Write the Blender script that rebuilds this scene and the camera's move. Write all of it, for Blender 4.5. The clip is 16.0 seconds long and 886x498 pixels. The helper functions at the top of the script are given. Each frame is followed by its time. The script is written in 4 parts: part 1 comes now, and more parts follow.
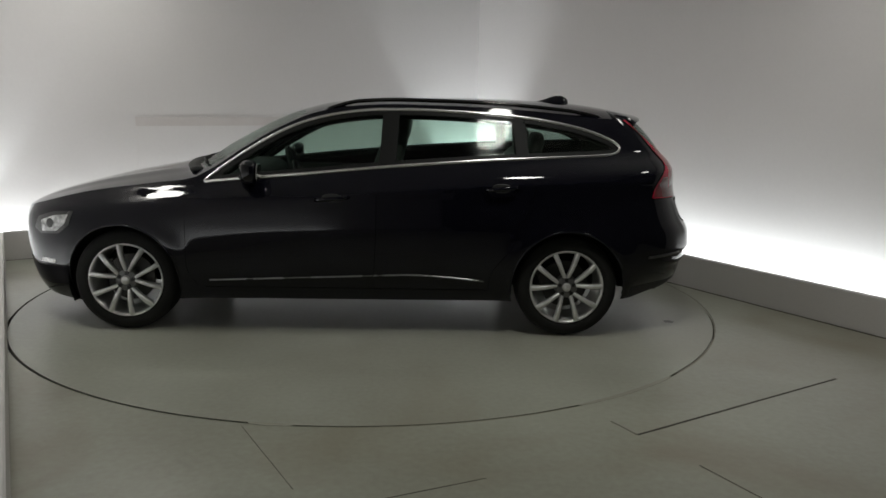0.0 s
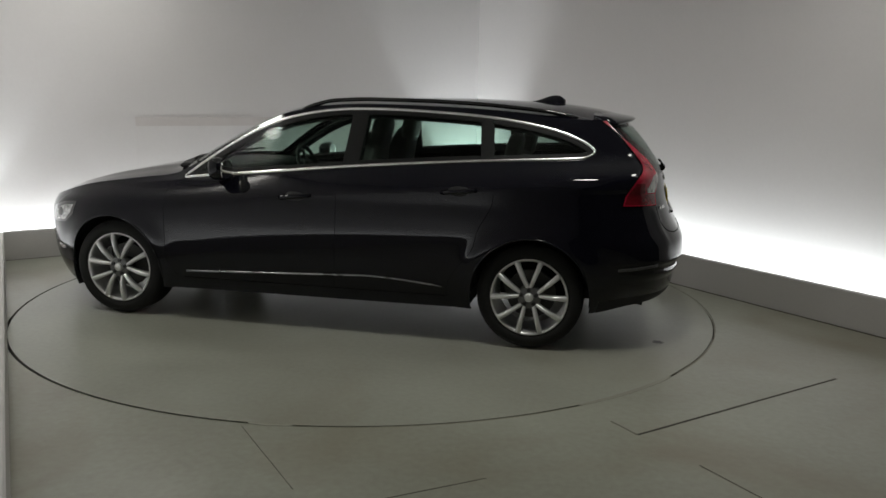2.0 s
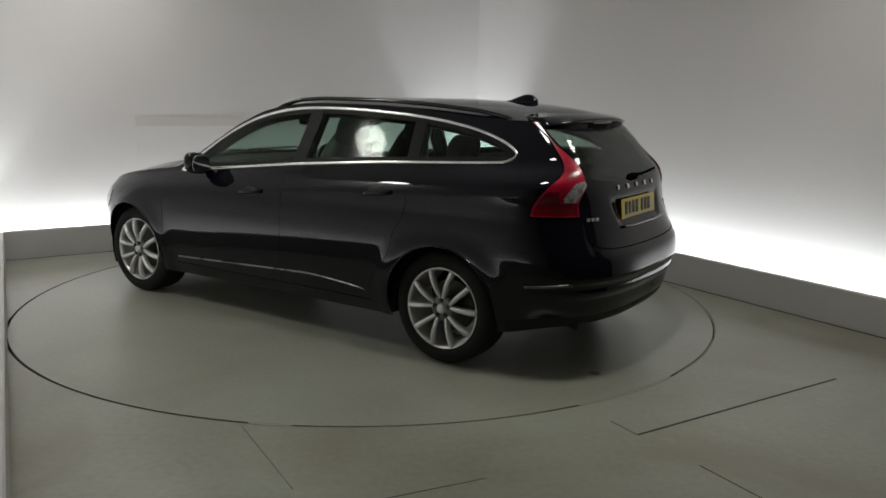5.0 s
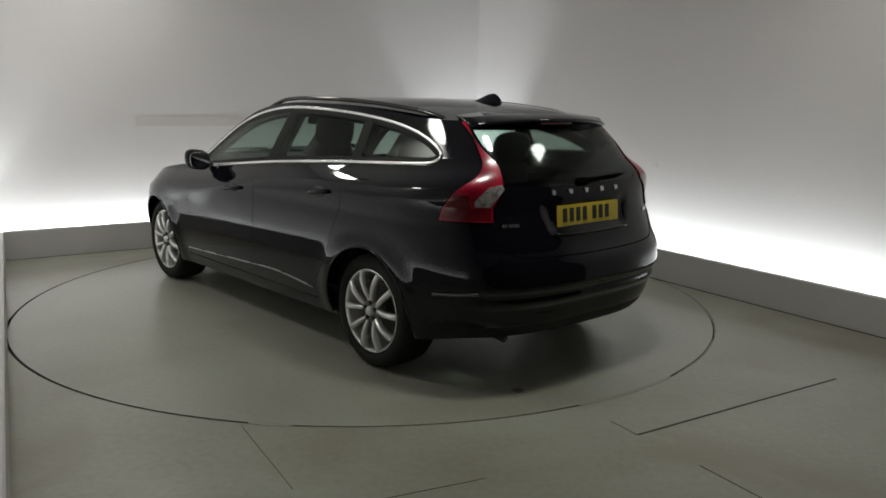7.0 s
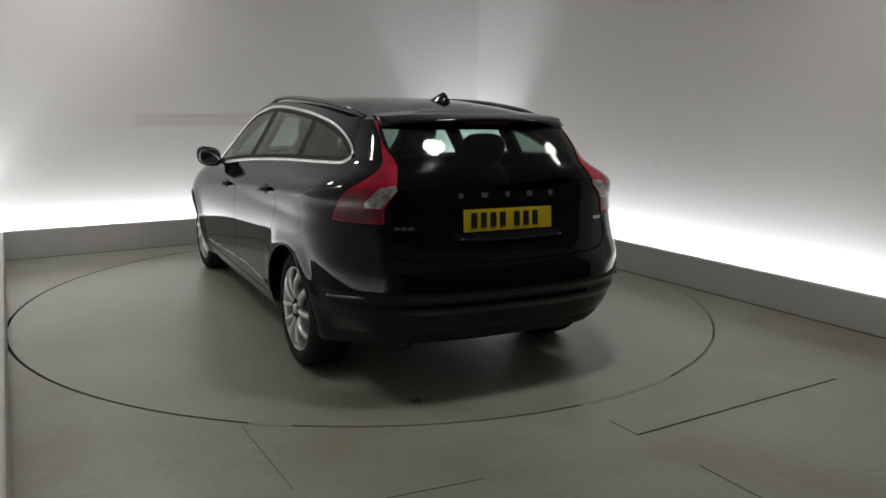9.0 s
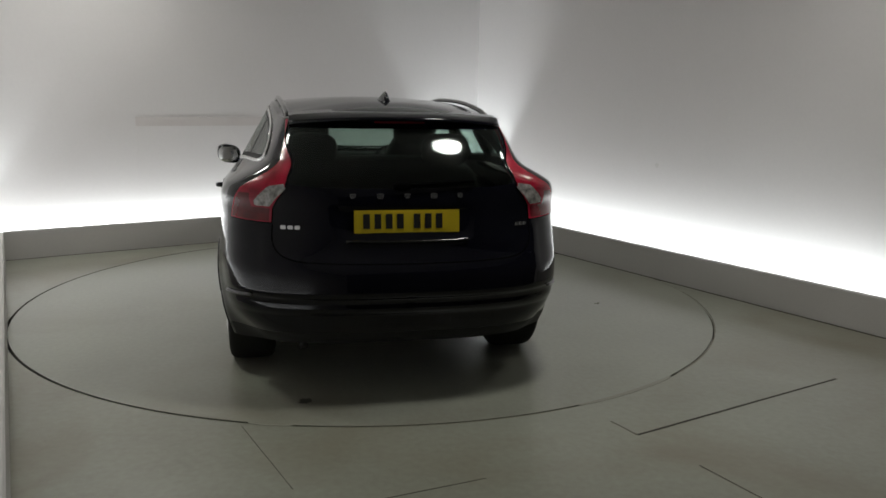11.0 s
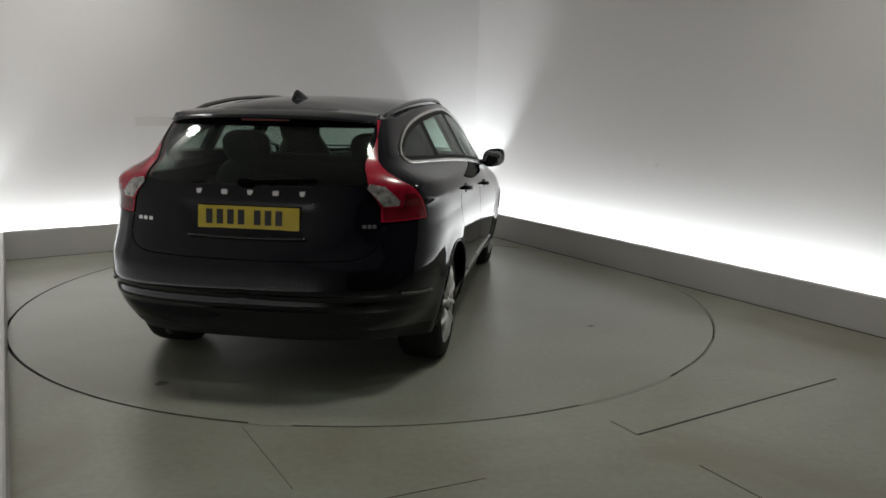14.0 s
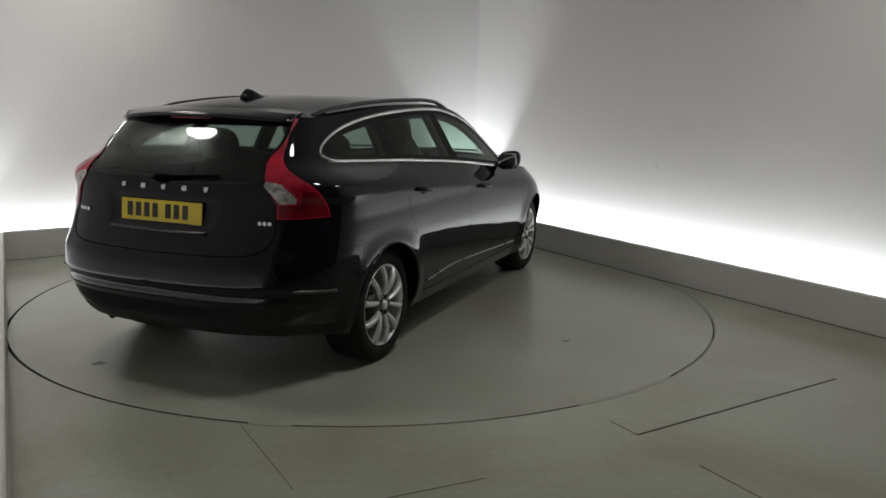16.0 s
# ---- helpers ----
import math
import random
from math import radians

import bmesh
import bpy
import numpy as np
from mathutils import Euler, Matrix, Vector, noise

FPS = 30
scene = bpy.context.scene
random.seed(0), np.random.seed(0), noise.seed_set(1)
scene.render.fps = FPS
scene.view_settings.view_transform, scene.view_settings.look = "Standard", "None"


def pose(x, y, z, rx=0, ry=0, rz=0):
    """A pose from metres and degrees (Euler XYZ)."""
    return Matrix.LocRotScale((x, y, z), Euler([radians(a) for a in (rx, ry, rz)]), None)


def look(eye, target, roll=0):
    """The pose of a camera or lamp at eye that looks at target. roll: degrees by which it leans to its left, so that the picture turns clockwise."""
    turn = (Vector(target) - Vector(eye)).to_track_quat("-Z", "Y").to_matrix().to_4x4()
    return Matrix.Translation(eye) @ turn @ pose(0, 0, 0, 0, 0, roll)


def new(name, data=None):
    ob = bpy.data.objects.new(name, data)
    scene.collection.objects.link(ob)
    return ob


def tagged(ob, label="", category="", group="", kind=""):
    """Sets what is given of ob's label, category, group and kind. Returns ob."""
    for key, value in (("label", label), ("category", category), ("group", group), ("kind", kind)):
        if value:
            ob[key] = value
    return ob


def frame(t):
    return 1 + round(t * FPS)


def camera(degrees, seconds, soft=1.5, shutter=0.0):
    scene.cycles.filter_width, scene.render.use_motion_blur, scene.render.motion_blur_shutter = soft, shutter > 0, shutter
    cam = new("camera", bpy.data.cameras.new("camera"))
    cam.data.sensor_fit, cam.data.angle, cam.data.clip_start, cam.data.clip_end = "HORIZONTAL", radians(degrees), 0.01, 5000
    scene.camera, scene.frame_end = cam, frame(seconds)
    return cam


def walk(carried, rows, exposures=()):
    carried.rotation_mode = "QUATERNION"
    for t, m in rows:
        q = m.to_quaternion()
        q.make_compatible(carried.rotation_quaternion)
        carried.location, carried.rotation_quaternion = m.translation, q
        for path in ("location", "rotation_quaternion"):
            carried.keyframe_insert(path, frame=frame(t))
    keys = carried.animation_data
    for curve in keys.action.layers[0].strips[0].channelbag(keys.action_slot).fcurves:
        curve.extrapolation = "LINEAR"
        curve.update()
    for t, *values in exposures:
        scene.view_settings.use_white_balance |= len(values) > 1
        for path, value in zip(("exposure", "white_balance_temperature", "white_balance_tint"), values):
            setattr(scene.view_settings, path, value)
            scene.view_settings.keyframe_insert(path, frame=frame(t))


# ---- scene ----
# ---------- camera ----------
cam = camera(57.85, 16.0, soft=1.6)
EYE = (0.520, -5.903, 1.492)
TILT, LEAN = 10.75, 1.11
AIM = Matrix.Translation(EYE) @ pose(0, 0, 0, 90 - TILT, 0, 0) @ pose(0, 0, 0, 0, 0, LEAN)
walk(cam, [(0.0, AIM), (16.0, AIM)], exposures=[(0.0, 0.0, 6510, 7), (16.0, 0.0, 6510, 7)])

# the turntable's heading in degrees
TURN = [(0.0, 181.38), (1.0, 174.48), (2.0, 167.51), (3.0, 160.45), (4.0, 153.32), (5.0, 146.29), (6.5, 135.61),
        (7.5, 128.47), (8.5, 121.12), (9.0, 117.39), (10.0, 110.09), (11.5, 99.16),
        (12.5, 91.89), (13.5, 84.74), (14.5, 77.59), (15.5, 70.49), (16.0, 66.92)]
CAR_X, CAR_Y = 0.105, 0.118
RING = 2.451

# ---------- plan of the studio ----------
KERB_H, KERB_T = 0.253, 0.05
ROOM_H = 3.35
C0 = Vector((0.466, 3.673))            # back corner of the kerb
DL = Vector((-0.819, -0.574))          # along the back kerb
DR = Vector((0.545, -0.838))           # along the long kerb
C1 = Vector((-3.335, 1.010))            # side corner of the kerb
DS = Vector((0.478, -0.878))           # along the side kerb
NL, NR, NS = Vector((-0.574, 0.819)), Vector((0.838, 0.545)), Vector((-0.878, -0.478))
OFF_L, OFF_R, OFF_S = 0.26, 0.72, 0.40  # from kerb to wall


def meet(p, d, q, e):
    k = ((q.x - p.x) * e.y - (q.y - p.y) * e.x) / (d.x * e.y - d.y * e.x)
    return p + d * k


W0 = meet(C0 + NL * OFF_L, DL, C0 + NR * OFF_R, DR)
W1 = meet(C0 + NL * OFF_L, DL, C1 + NS * OFF_S, DS)
W2 = W0 + DR * 7.3
W3 = W1 + DS * 9.6
K2 = C0 + DR * 6.3
K3 = C1 + DS * 8.9

# ---------- light ----------
world = bpy.data.worlds.new("world")
world.use_nodes = True
world.node_tree.nodes["Background"].inputs[0].default_value = (0.5, 0.5, 0.52, 1)
world.node_tree.nodes["Background"].inputs[1].default_value = 0.0
scene.world = world


def area(name, at, towards, power, sx, sy=None, color=(1, 1, 1), shape="RECTANGLE", twist=None, spread=180):
    d = bpy.data.lights.new(name, "AREA")
    d.energy, d.color, d.shape, d.size, d.spread = power, color, shape, sx, radians(spread)
    if sy:
        d.size_y = sy
    ob = new(name, d)
    z = (Vector(at) - Vector(towards)).normalized()
    if twist is None:
        ob.matrix_world = look(at, towards)
    else:
        x = Vector(twist).normalized()
        y = z.cross(x).normalized()
        x = y.cross(z)
        ob.matrix_world = Matrix.Translation(at) @ Matrix((x, y, z)).transposed().to_4x4()
    return ob


STRIP_POWER = 7.4       # watts for each metre
STRIP_Z = 0.07
COOL = (0.93, 0.98, 1.0)
STRIPS = [("back", C0, C1, NL, 0.13), ("long", C0, C0 + DR * 5.3, NR, 0.52), ("side", C1, C1 + DS * 6.4, NS, 0.20)]   # the last: from kerb to lamp
for nm, a, b, n, off in STRIPS:
    mid, ln = (a + b) / 2 + n * off, (b - a).length
    at = Vector((*mid, STRIP_Z))
    area("cove_strip_light", at, at + Vector((n.x * 0.5, n.y * 0.5, 1)), STRIP_POWER * (1.0 if nm == "back" else 0.80 if nm == "long" else 0.56) * ln, ln + 0.3, 0.05, COOL, twist=(*(b - a), 0))

# an up-light stands in each corner behind the kerb
UPLIGHT_Z = 0.14
UPLIGHTS = [W0 - NL * 0.16 - NR * 0.30 + DR * 0.12, W1 - (NL + NS) * 0.16]
for p, watts in zip(UPLIGHTS, (95.0, 31.0)):
    d = bpy.data.lights.new("corner_up_light", "SPOT")
    d.energy, d.color, d.spot_size, d.spot_blend, d.shadow_soft_size = watts, (0.90, 0.97, 1.0), radians(68), 0.40, 0.05
    new("corner_up_light", d).matrix_world = look((*p, UPLIGHT_Z + 0.03), (*p, 3.0))

# place and watts of each ceiling lamp
LAMPS = [(3.0, -0.9, 10.0), (1.25, -2.1, 26.0), (-2.25, -1.35, 21.0), (-2.2, 0.9, 13.0)]
for x, y, watts in LAMPS:
    area("ceiling_spot_light", (x, y, ROOM_H - 0.16), (x, y, 0), watts, 0.46, color=(1.0, 0.985, 0.93), shape="DISK")


# ---------- materials ----------
def nodes(name):
    m = bpy.data.materials.new(name)
    m.use_nodes = True
    nt = m.node_tree
    return m, nt, nt.nodes["Principled BSDF"]


def noisy(name, c1, c2, rough=(0.4, 0.6), scale=4.0, fine=60.0, bump=0.05, metal=0.0, coat=0.0, dist=0.004, stretch=(1, 1, 1), stain=None):
    """Two scales of colour variation, varied gloss and a fine relief."""
    m, nt, b = nodes(name)
    N, L = nt.nodes.new, nt.links.new
    tc, mp = N("ShaderNodeTexCoord"), N("ShaderNodeMapping")
    mp.inputs["Scale"].default_value = stretch
    L(tc.outputs["Object"], mp.inputs["Vector"])
    n1, n2 = N("ShaderNodeTexNoise"), N("ShaderNodeTexNoise")
    n1.inputs["Scale"].default_value, n1.inputs["Detail"].default_value = scale, 5
    n2.inputs["Scale"].default_value, n2.inputs["Detail"].default_value = fine, 6
    L(mp.outputs[0], n1.inputs["Vector"]), L(mp.outputs[0], n2.inputs["Vector"])
    mx = N("ShaderNodeMath")
    mx.operation = "MULTIPLY_ADD"
    mx.inputs[1].default_value, mx.inputs[2].default_value = 0.35, 0.0
    L(n2.outputs[0], mx.inputs[0])
    ad = N("ShaderNodeMath")
    ad.operation = "MULTIPLY_ADD"
    ad.inputs[1].default_value = 0.65
    L(n1.outputs[0], ad.inputs[0]), L(mx.outputs[0], ad.inputs[2])
    cr = N("ShaderNodeValToRGB")
    cr.color_ramp.elements[0].position, cr.color_ramp.elements[1].position = 0.15, 0.85
    cr.color_ramp.elements[0].color, cr.color_ramp.elements[1].color = (*c1, 1), (*c2, 1)
    L(ad.outputs[0], cr.inputs[0]), L(cr.outputs[0], b.inputs["Base Color"])
    if stain:                                   # wide soft dirty patches with streaks
        n3, sr, mc = N("ShaderNodeTexNoise"), N("ShaderNodeValToRGB"), N("ShaderNodeMix")
        n3.inputs["Scale"].default_value, n3.inputs["Detail"].default_value, n3.inputs["Distortion"].default_value = 0.9, 7, 0.8
        L(tc.outputs["Object"], n3.inputs["Vector"])
        sr.color_ramp.elements[0].position, sr.color_ramp.elements[1].position = 0.50, 0.74
        sr.color_ramp.elements[1].color = (0.65, 0.65, 0.65, 1)
        mc.data_type = "RGBA"
        for sock in mc.inputs:
            if sock.identifier == "B_Color":
                sock.default_value = (*stain, 1)
            if sock.identifier == "A_Color":
                L(cr.outputs[0], sock)
        L(n3.outputs[0], sr.inputs[0]), L(sr.outputs[0], mc.inputs[0])
        for sock in mc.outputs:
            if sock.identifier == "Result_Color":
                L(sock, b.inputs["Base Color"])
    mr = N("ShaderNodeMapRange")
    mr.inputs["From Min"].default_value, mr.inputs["From Max"].default_value = 0.0, 1.0
    mr.inputs["To Min"].default_value, mr.inputs["To Max"].default_value = rough
    L(n1.outputs[0], mr.inputs["Value"]), L(mr.outputs[0], b.inputs["Roughness"])
    if bump:
        bp = N("ShaderNodeBump")
        bp.inputs["Strength"].default_value, bp.inputs["Distance"].default_value = bump, dist
        L(n2.outputs[0], bp.inputs["Height"]), L(bp.outputs[0], b.inputs["Normal"])
    b.inputs["Metallic"].default_value, b.inputs["Coat Weight"].default_value = metal, coat
    b.inputs["Coat Roughness"].default_value = 0.03
    return m


WALL = noisy("white_wall_paint", (0.67, 0.643, 0.643), (0.74, 0.713, 0.714), (0.55, 0.7), 0.7, 35, 0.06)
CEIL = noisy("ceiling_paint", (0.40, 0.385, 0.36), (0.48, 0.46, 0.435), (0.6, 0.8), 1.0, 40, 0.05)
DARKWALL = noisy("dark_wall_paint", (0.03, 0.03, 0.03), (0.04, 0.04, 0.04), (0.6, 0.8), 0.8, 40, 0.05)
KERB = noisy("grey_kerb_paint", (0.46, 0.445, 0.43), (0.54, 0.52, 0.50), (0.45, 0.65), 1.6, 50, 0.06)
FLOOR = noisy("grey_resin_floor", (0.190, 0.180, 0.138), (0.375, 0.392, 0.330), (0.22, 0.40), 1.1, 28, 0.0, stain=(0.200, 0.165, 0.110))
DISC = noisy("grey_turntable_paint", (0.208, 0.202, 0.162), (0.370, 0.388, 0.328), (0.22, 0.40), 1.3, 32, 0.0, stain=(0.215, 0.195, 0.145))
GAP = noisy("dark_joint", (0.015, 0.014, 0.012), (0.085, 0.076, 0.060), (0.8, 0.9), 1.3, 20, 0)
WORNGAP = noisy("worn_brown_joint", (0.022, 0.018, 0.013), (0.20, 0.185, 0.15), (0.7, 0.9), 1.7, 14, 0)
STAIN = noisy("dark_oil_stain", (0.05, 0.047, 0.04), (0.09, 0.085, 0.075), (0.3, 0.5), 9, 60, 0)


# ---------- mesh helpers ----------
def mesh_ob(name, bm, mat, smooth=False):
    me = bpy.data.meshes.new(name)
    bm.to_mesh(me)
    bm.free()
    for f in me.polygons:
        f.use_smooth = smooth
    for mm in (mat if isinstance(mat, (list, tuple)) else [mat]):
        me.materials.append(mm)
    return new(name, me)


def part(name, bm, mat, parent, label="", smooth=False):
    ob = mesh_ob(name, bm, mat, smooth)
    ob.parent = parent
    if label:
        ob["label"] = label
    return ob


def prism(bm, pts, z0, z1):
    """An upright prism on a plan outline."""
    lo = [bm.verts.new((p[0], p[1], z0)) for p in pts]
    hi = [bm.verts.new((p[0], p[1], z1)) for p in pts]
    n = len(pts)
    bm.faces.new(hi)
    bm.faces.new(lo[::-1])
    for i in range(n):
        bm.faces.new((lo[i], lo[(i + 1) % n], hi[(i + 1) % n], hi[i]))
    bmesh.ops.recalc_face_normals(bm, faces=bm.faces)
    return bm


def box(bm, cx, cy, cz, sx, sy, sz, m=None, bevel=0.0):
    r = bmesh.ops.create_cube(bm, size=1.0, matrix=Matrix.Translation((cx, cy, cz)) @ Matrix.Diagonal((sx, sy, sz, 1)))
    vs = r["verts"]
    if bevel:
        es = list({e for v in vs for e in v.link_edges})
        out = bmesh.ops.bevel(bm, geom=es, offset=bevel, segments=2, affect="EDGES")
        vs = list({v for f in out["faces"] for v in f.verts} | {v for v in vs if v.is_valid})
    if m is not None:
        bmesh.ops.transform(bm, matrix=m, verts=vs)
    return vs


def structure(name, bm, mat, label, category):
    return tagged(mesh_ob(name, bm, mat), label, category, kind="structure")


# ---------- the studio ----------
def slab(p, q, n, t, z0, z1, ext=0.0):
    d = (q - p).normalized() * ext
    return prism(bmesh.new(), [p - d, q + d, q + d + n * t, p - d + n * t], z0, z1)


structure("wall_north", slab(W0, W1, NL, 0.2, -0.1, ROOM_H), WALL, "plain off-white painted wall washed by cove light", "wall")
structure("wall_east", slab(W0, W2, NR, 0.2, -0.1, ROOM_H, 0.25), WALL, "plain off-white painted wall washed by cove light", "wall")
structure("wall_west", slab(W1, W3, NS, 0.2, -0.1, ROOM_H, 0.25), WALL, "plain off-white painted wall beside the cove", "wall")
# wall_south is never in view: added dark so the paint reflects little there
NB = Vector((W2 - W3).normalized().yx) * Vector((1, -1))
structure("wall_south", slab(W3, W2, NB, 0.2, -0.1, ROOM_H, 0.3), DARKWALL, "unseen dark wall added to close the studio and darken reflections", "wall")
structure("ceiling", prism(bmesh.new(), [p * 1.12 for p in (W0, W1, W3, W2)], ROOM_H, ROOM_H + 0.1), CEIL, "plain grey-beige studio ceiling", "ceiling")


def kerb(name, a, b, n, e0, e1):
    d = (b - a).normalized()
    bm = slab(a - d * e0, b + d * e1, n, KERB_T, -0.05, KERB_H)
    bmesh.ops.bevel(bm, geom=[e for e in bm.edges if min(v.co.z for v in e.verts) > KERB_H - 0.01], offset=0.006, segments=2, affect="EDGES")
    return structure(name, bm, KERB, "low grey painted kerb hiding the cove lights", "kerb")


kerb("kerb_north", C0, C1, NL, 0.0, 0.0)
kerb("kerb_east", C0, K2, NR, 0.056, 0.0)
kerb("kerb_west", C1, K3, NS, 0.0, 0.0)


# floor: an outer sheet with a round opening and the disc that turns in it
def ring_mesh(r0, r1, z, n=192):
    bm = bmesh.new()
    a = [bm.verts.new((r0 * math.cos(i * math.tau / n), r0 * math.sin(i * math.tau / n), z)) for i in range(n)]
    b = [bm.verts.new((r1 * math.cos(i * math.tau / n), r1 * math.sin(i * math.tau / n), z)) for i in range(n)]
    for i in range(n):
        bm.faces.new((a[i], b[i], b[(i + 1) % n], a[(i + 1) % n]))
    return bm


bm = ring_mesh(RING + 0.012, 14.0, 0.0)
structure("floor", bm, FLOOR, "smooth grey resin studio floor", "floor")
bm = bmesh.new()
bmesh.ops.create_cone(bm, cap_ends=True, segments=192, radius1=RING + 0.3, radius2=RING + 0.3, depth=0.04, matrix=Matrix.Translation((0, 0, -0.09)))
structure("pit", bm, GAP, "dark pit under the turntable", "floor")

# colours of the strips added where the round gap should hardly show
FILLER = noisy("brown_gap_fill", (0.10, 0.085, 0.06), (0.27, 0.26, 0.21), (0.6, 0.8), 2.2, 30, 0)
PALEFILL = noisy("pale_gap_fill", (0.21, 0.20, 0.16), (0.33, 0.335, 0.28), (0.4, 0.6), 2.2, 30, 0)


def joint_arc(a0, a1, mat, r0, r1, label, top=-0.002):
    """A strip added in the round gap to make that stretch look fainter."""
    bm = bmesh.new()
    n = max(4, int(abs(a1 - a0) * 1.2))
    ring = []
    for i in range(n + 1):
        a = radians(a0 + (a1 - a0) * i / n)
        e = max(0.0, math.sin(math.pi * i / n)) ** 0.3
        mid, hw = (r0 + r1) / 2, (r1 - r0) / 2 * (0.25 + 0.75 * e)
        ring.append([bm.verts.new((r * math.cos(a), r * math.sin(a), z)) for r, z in ((mid - hw, -0.03), (mid - hw, top), (mid + hw, top), (mid + hw, -0.03))])
    for a, b in zip(ring, ring[1:]):
        for k in range(3):
            bm.faces.new((a[k], a[k + 1], b[k + 1], b[k]))
    bmesh.ops.recalc_face_normals(bm, faces=bm.faces)
    return structure("joint_filler", bm, mat, label, "floor joint")


joint_arc(-98.5, -93.5, PALEFILL, RING - 0.010, RING + 0.018, "pale strip added to hide the turntable joint", 0.0012)
joint_arc(-92, -61, FILLER, RING - 0.001, RING + 0.012, "brown strip added to soften the turntable joint")
joint_arc(-60.5, -43, PALEFILL, RING - 0.010, RING + 0.018, "pale strip added to hide the turntable joint", 0.0012)
joint_arc(-22, -11, FILLER, RING + 0.002, RING + 0.012, "brown strip added to soften the turntable joint")
joint_arc(-42, -22, FILLER, RING - 0.001, RING + 0.012, "brown strip added to soften the turntable joint")
joint_arc(-12, 58, PALEFILL, RING - 0.002, RING + 0.012, "pale strip added to hide the turntable joint")
joint_arc(58, 140, FILLER, RING - 0.001, RING + 0.012, "brown strip added to soften the turntable joint")

turntable = tagged(new("turntable"), "round grey turntable set flush in the floor", "turntable")
bm = bmesh.new()
bmesh.ops.create_cone(bm, cap_ends=True, segments=192, radius1=RING - 0.005, radius2=RING - 0.005, depth=0.05, matrix=Matrix.Translation((0, 0, -0.025)))
part("disc", bm, DISC, turntable)


def blot(r, seed, z=0.002):
    rnd = random.Random(seed)
    bm = bmesh.new()
    vs = [bm.verts.new((r * (0.7 + 0.6 * rnd.random()) * math.cos(i * math.tau / 22), r * (0.7 + 0.6 * rnd.random()) * math.sin(i * math.tau / 22), z)) for i in range(22)]
    bm.faces.new(vs)
    return bm


for x, y, r, s in ((-2.17 + CAR_X, 0.50 + CAR_Y, 0.035, 1),):
    ob = part("oil_stain", blot(r, s), STAIN, turntable, "small dark oil stain")
    ob.location = (x, y, 0.0)


def seam(name, p, q, w, mat=WORNGAP):
    p, q = Vector(p), Vector(q)
    n = (q - p).normalized().yx * Vector((-1, 1)) * w / 2
    bm = prism(bmesh.new(), [p - n, q - n, q + n, p + n], -0.004, 0.0015)
    return tagged(mesh_ob(name, bm, mat), "thin dark joint in the grey floor", "floor joint", kind="structure")


for p, q, w in (((1.42, -2.48), (2.71, -1.67), 0.012), ((1.42, -2.48), (1.33, -2.33), 0.006), ((-0.38, -2.47), (-0.04, -3.05), 0.0025),
                ((0.30, -3.12), (0.71, -2.93), 0.005), ((1.61, -2.78), (1.78, -3.08), 0.007)):
    seam("floor_joint", p, q, w, GAP if w > 0.01 else WORNGAP)


def ceiling_lamp(x, y):
    thing = tagged(new("ceiling_lamp"), "round white ceiling spot lamp", "lamp", "ceiling lamps")
    thing.location = (x, y, ROOM_H)
    bm = bmesh.new()
    n = 32
    prof = [(0.24, 0.0), (0.28, 0.0), (0.28, -0.15), (0.265, -0.16), (0.24, -0.15)]
    rings = [[bm.verts.new((r * math.cos(i * math.tau / n), r * math.sin(i * math.tau / n), z)) for i in range(n)] for r, z in prof]
    for a, b in zip(rings, rings[1:] + rings[:1]):
        for i in range(n):
            bm.faces.new((a[i], a[(i + 1) % n], b[(i + 1) % n], b[i]))
    bmesh.ops.recalc_face_normals(bm, faces=bm.faces)
    part("housing", bm, CEIL, thing)
    bm = bmesh.new()
    bmesh.ops.create_cone(bm, cap_ends=True, segments=32, radius1=0.235, radius2=0.235, depth=0.01, matrix=Matrix.Translation((0, 0, -0.08)))
    part("reflector", bm, WALL, thing, "white lamp reflector")


for x, y, watts in LAMPS:
    ceiling_lamp(x, y)


# a flush board on the back wall, and a scuff on the long wall
def wall_board(p, q, z0, z1, n, mat, name, label):
    bm = prism(bmesh.new(), [p, q, q - n * 0.006, p - n * 0.006], z0, z1)
    return tagged(mesh_ob(name, bm, mat), label, "wall panel", kind="structure")


BP = C0 + NL * (OFF_L + 0.003)
wall_board(BP + DL * 1.55, BP + DL * 3.41, 0.20, 1.155, NL, WALL, "wall_panel", "flush off-white board on the wall")
TAN = noisy("tan_board_edge", (0.57, 0.525, 0.515), (0.66, 0.62, 0.61), (0.5, 0.6), 3, 40, 0)
wall_board(BP + DL * 1.55, BP + DL * 3.41, 1.157, 1.245, NL, TAN, "trim", "faded tan edge strip of a wall board")

SCUFF = noisy("grey_scuff", (0.62, 0.595, 0.585), (0.66, 0.635, 0.625), (0.6, 0.7), 20, 80, 0)
ob = tagged(mesh_ob("wall_scuff", blot(0.022, 5, 0.0), SCUFF), "small grey scuff on the white wall", "scuff", kind="structure")
ob.matrix_world = Matrix.Translation((*(C0 + NR * (OFF_R - 0.003) + DR * 2.72), 0.89)) @ Matrix(((*DR, 0), (0, 0, 1), (-NR.x, -NR.y, 0))).transposed().to_4x4()


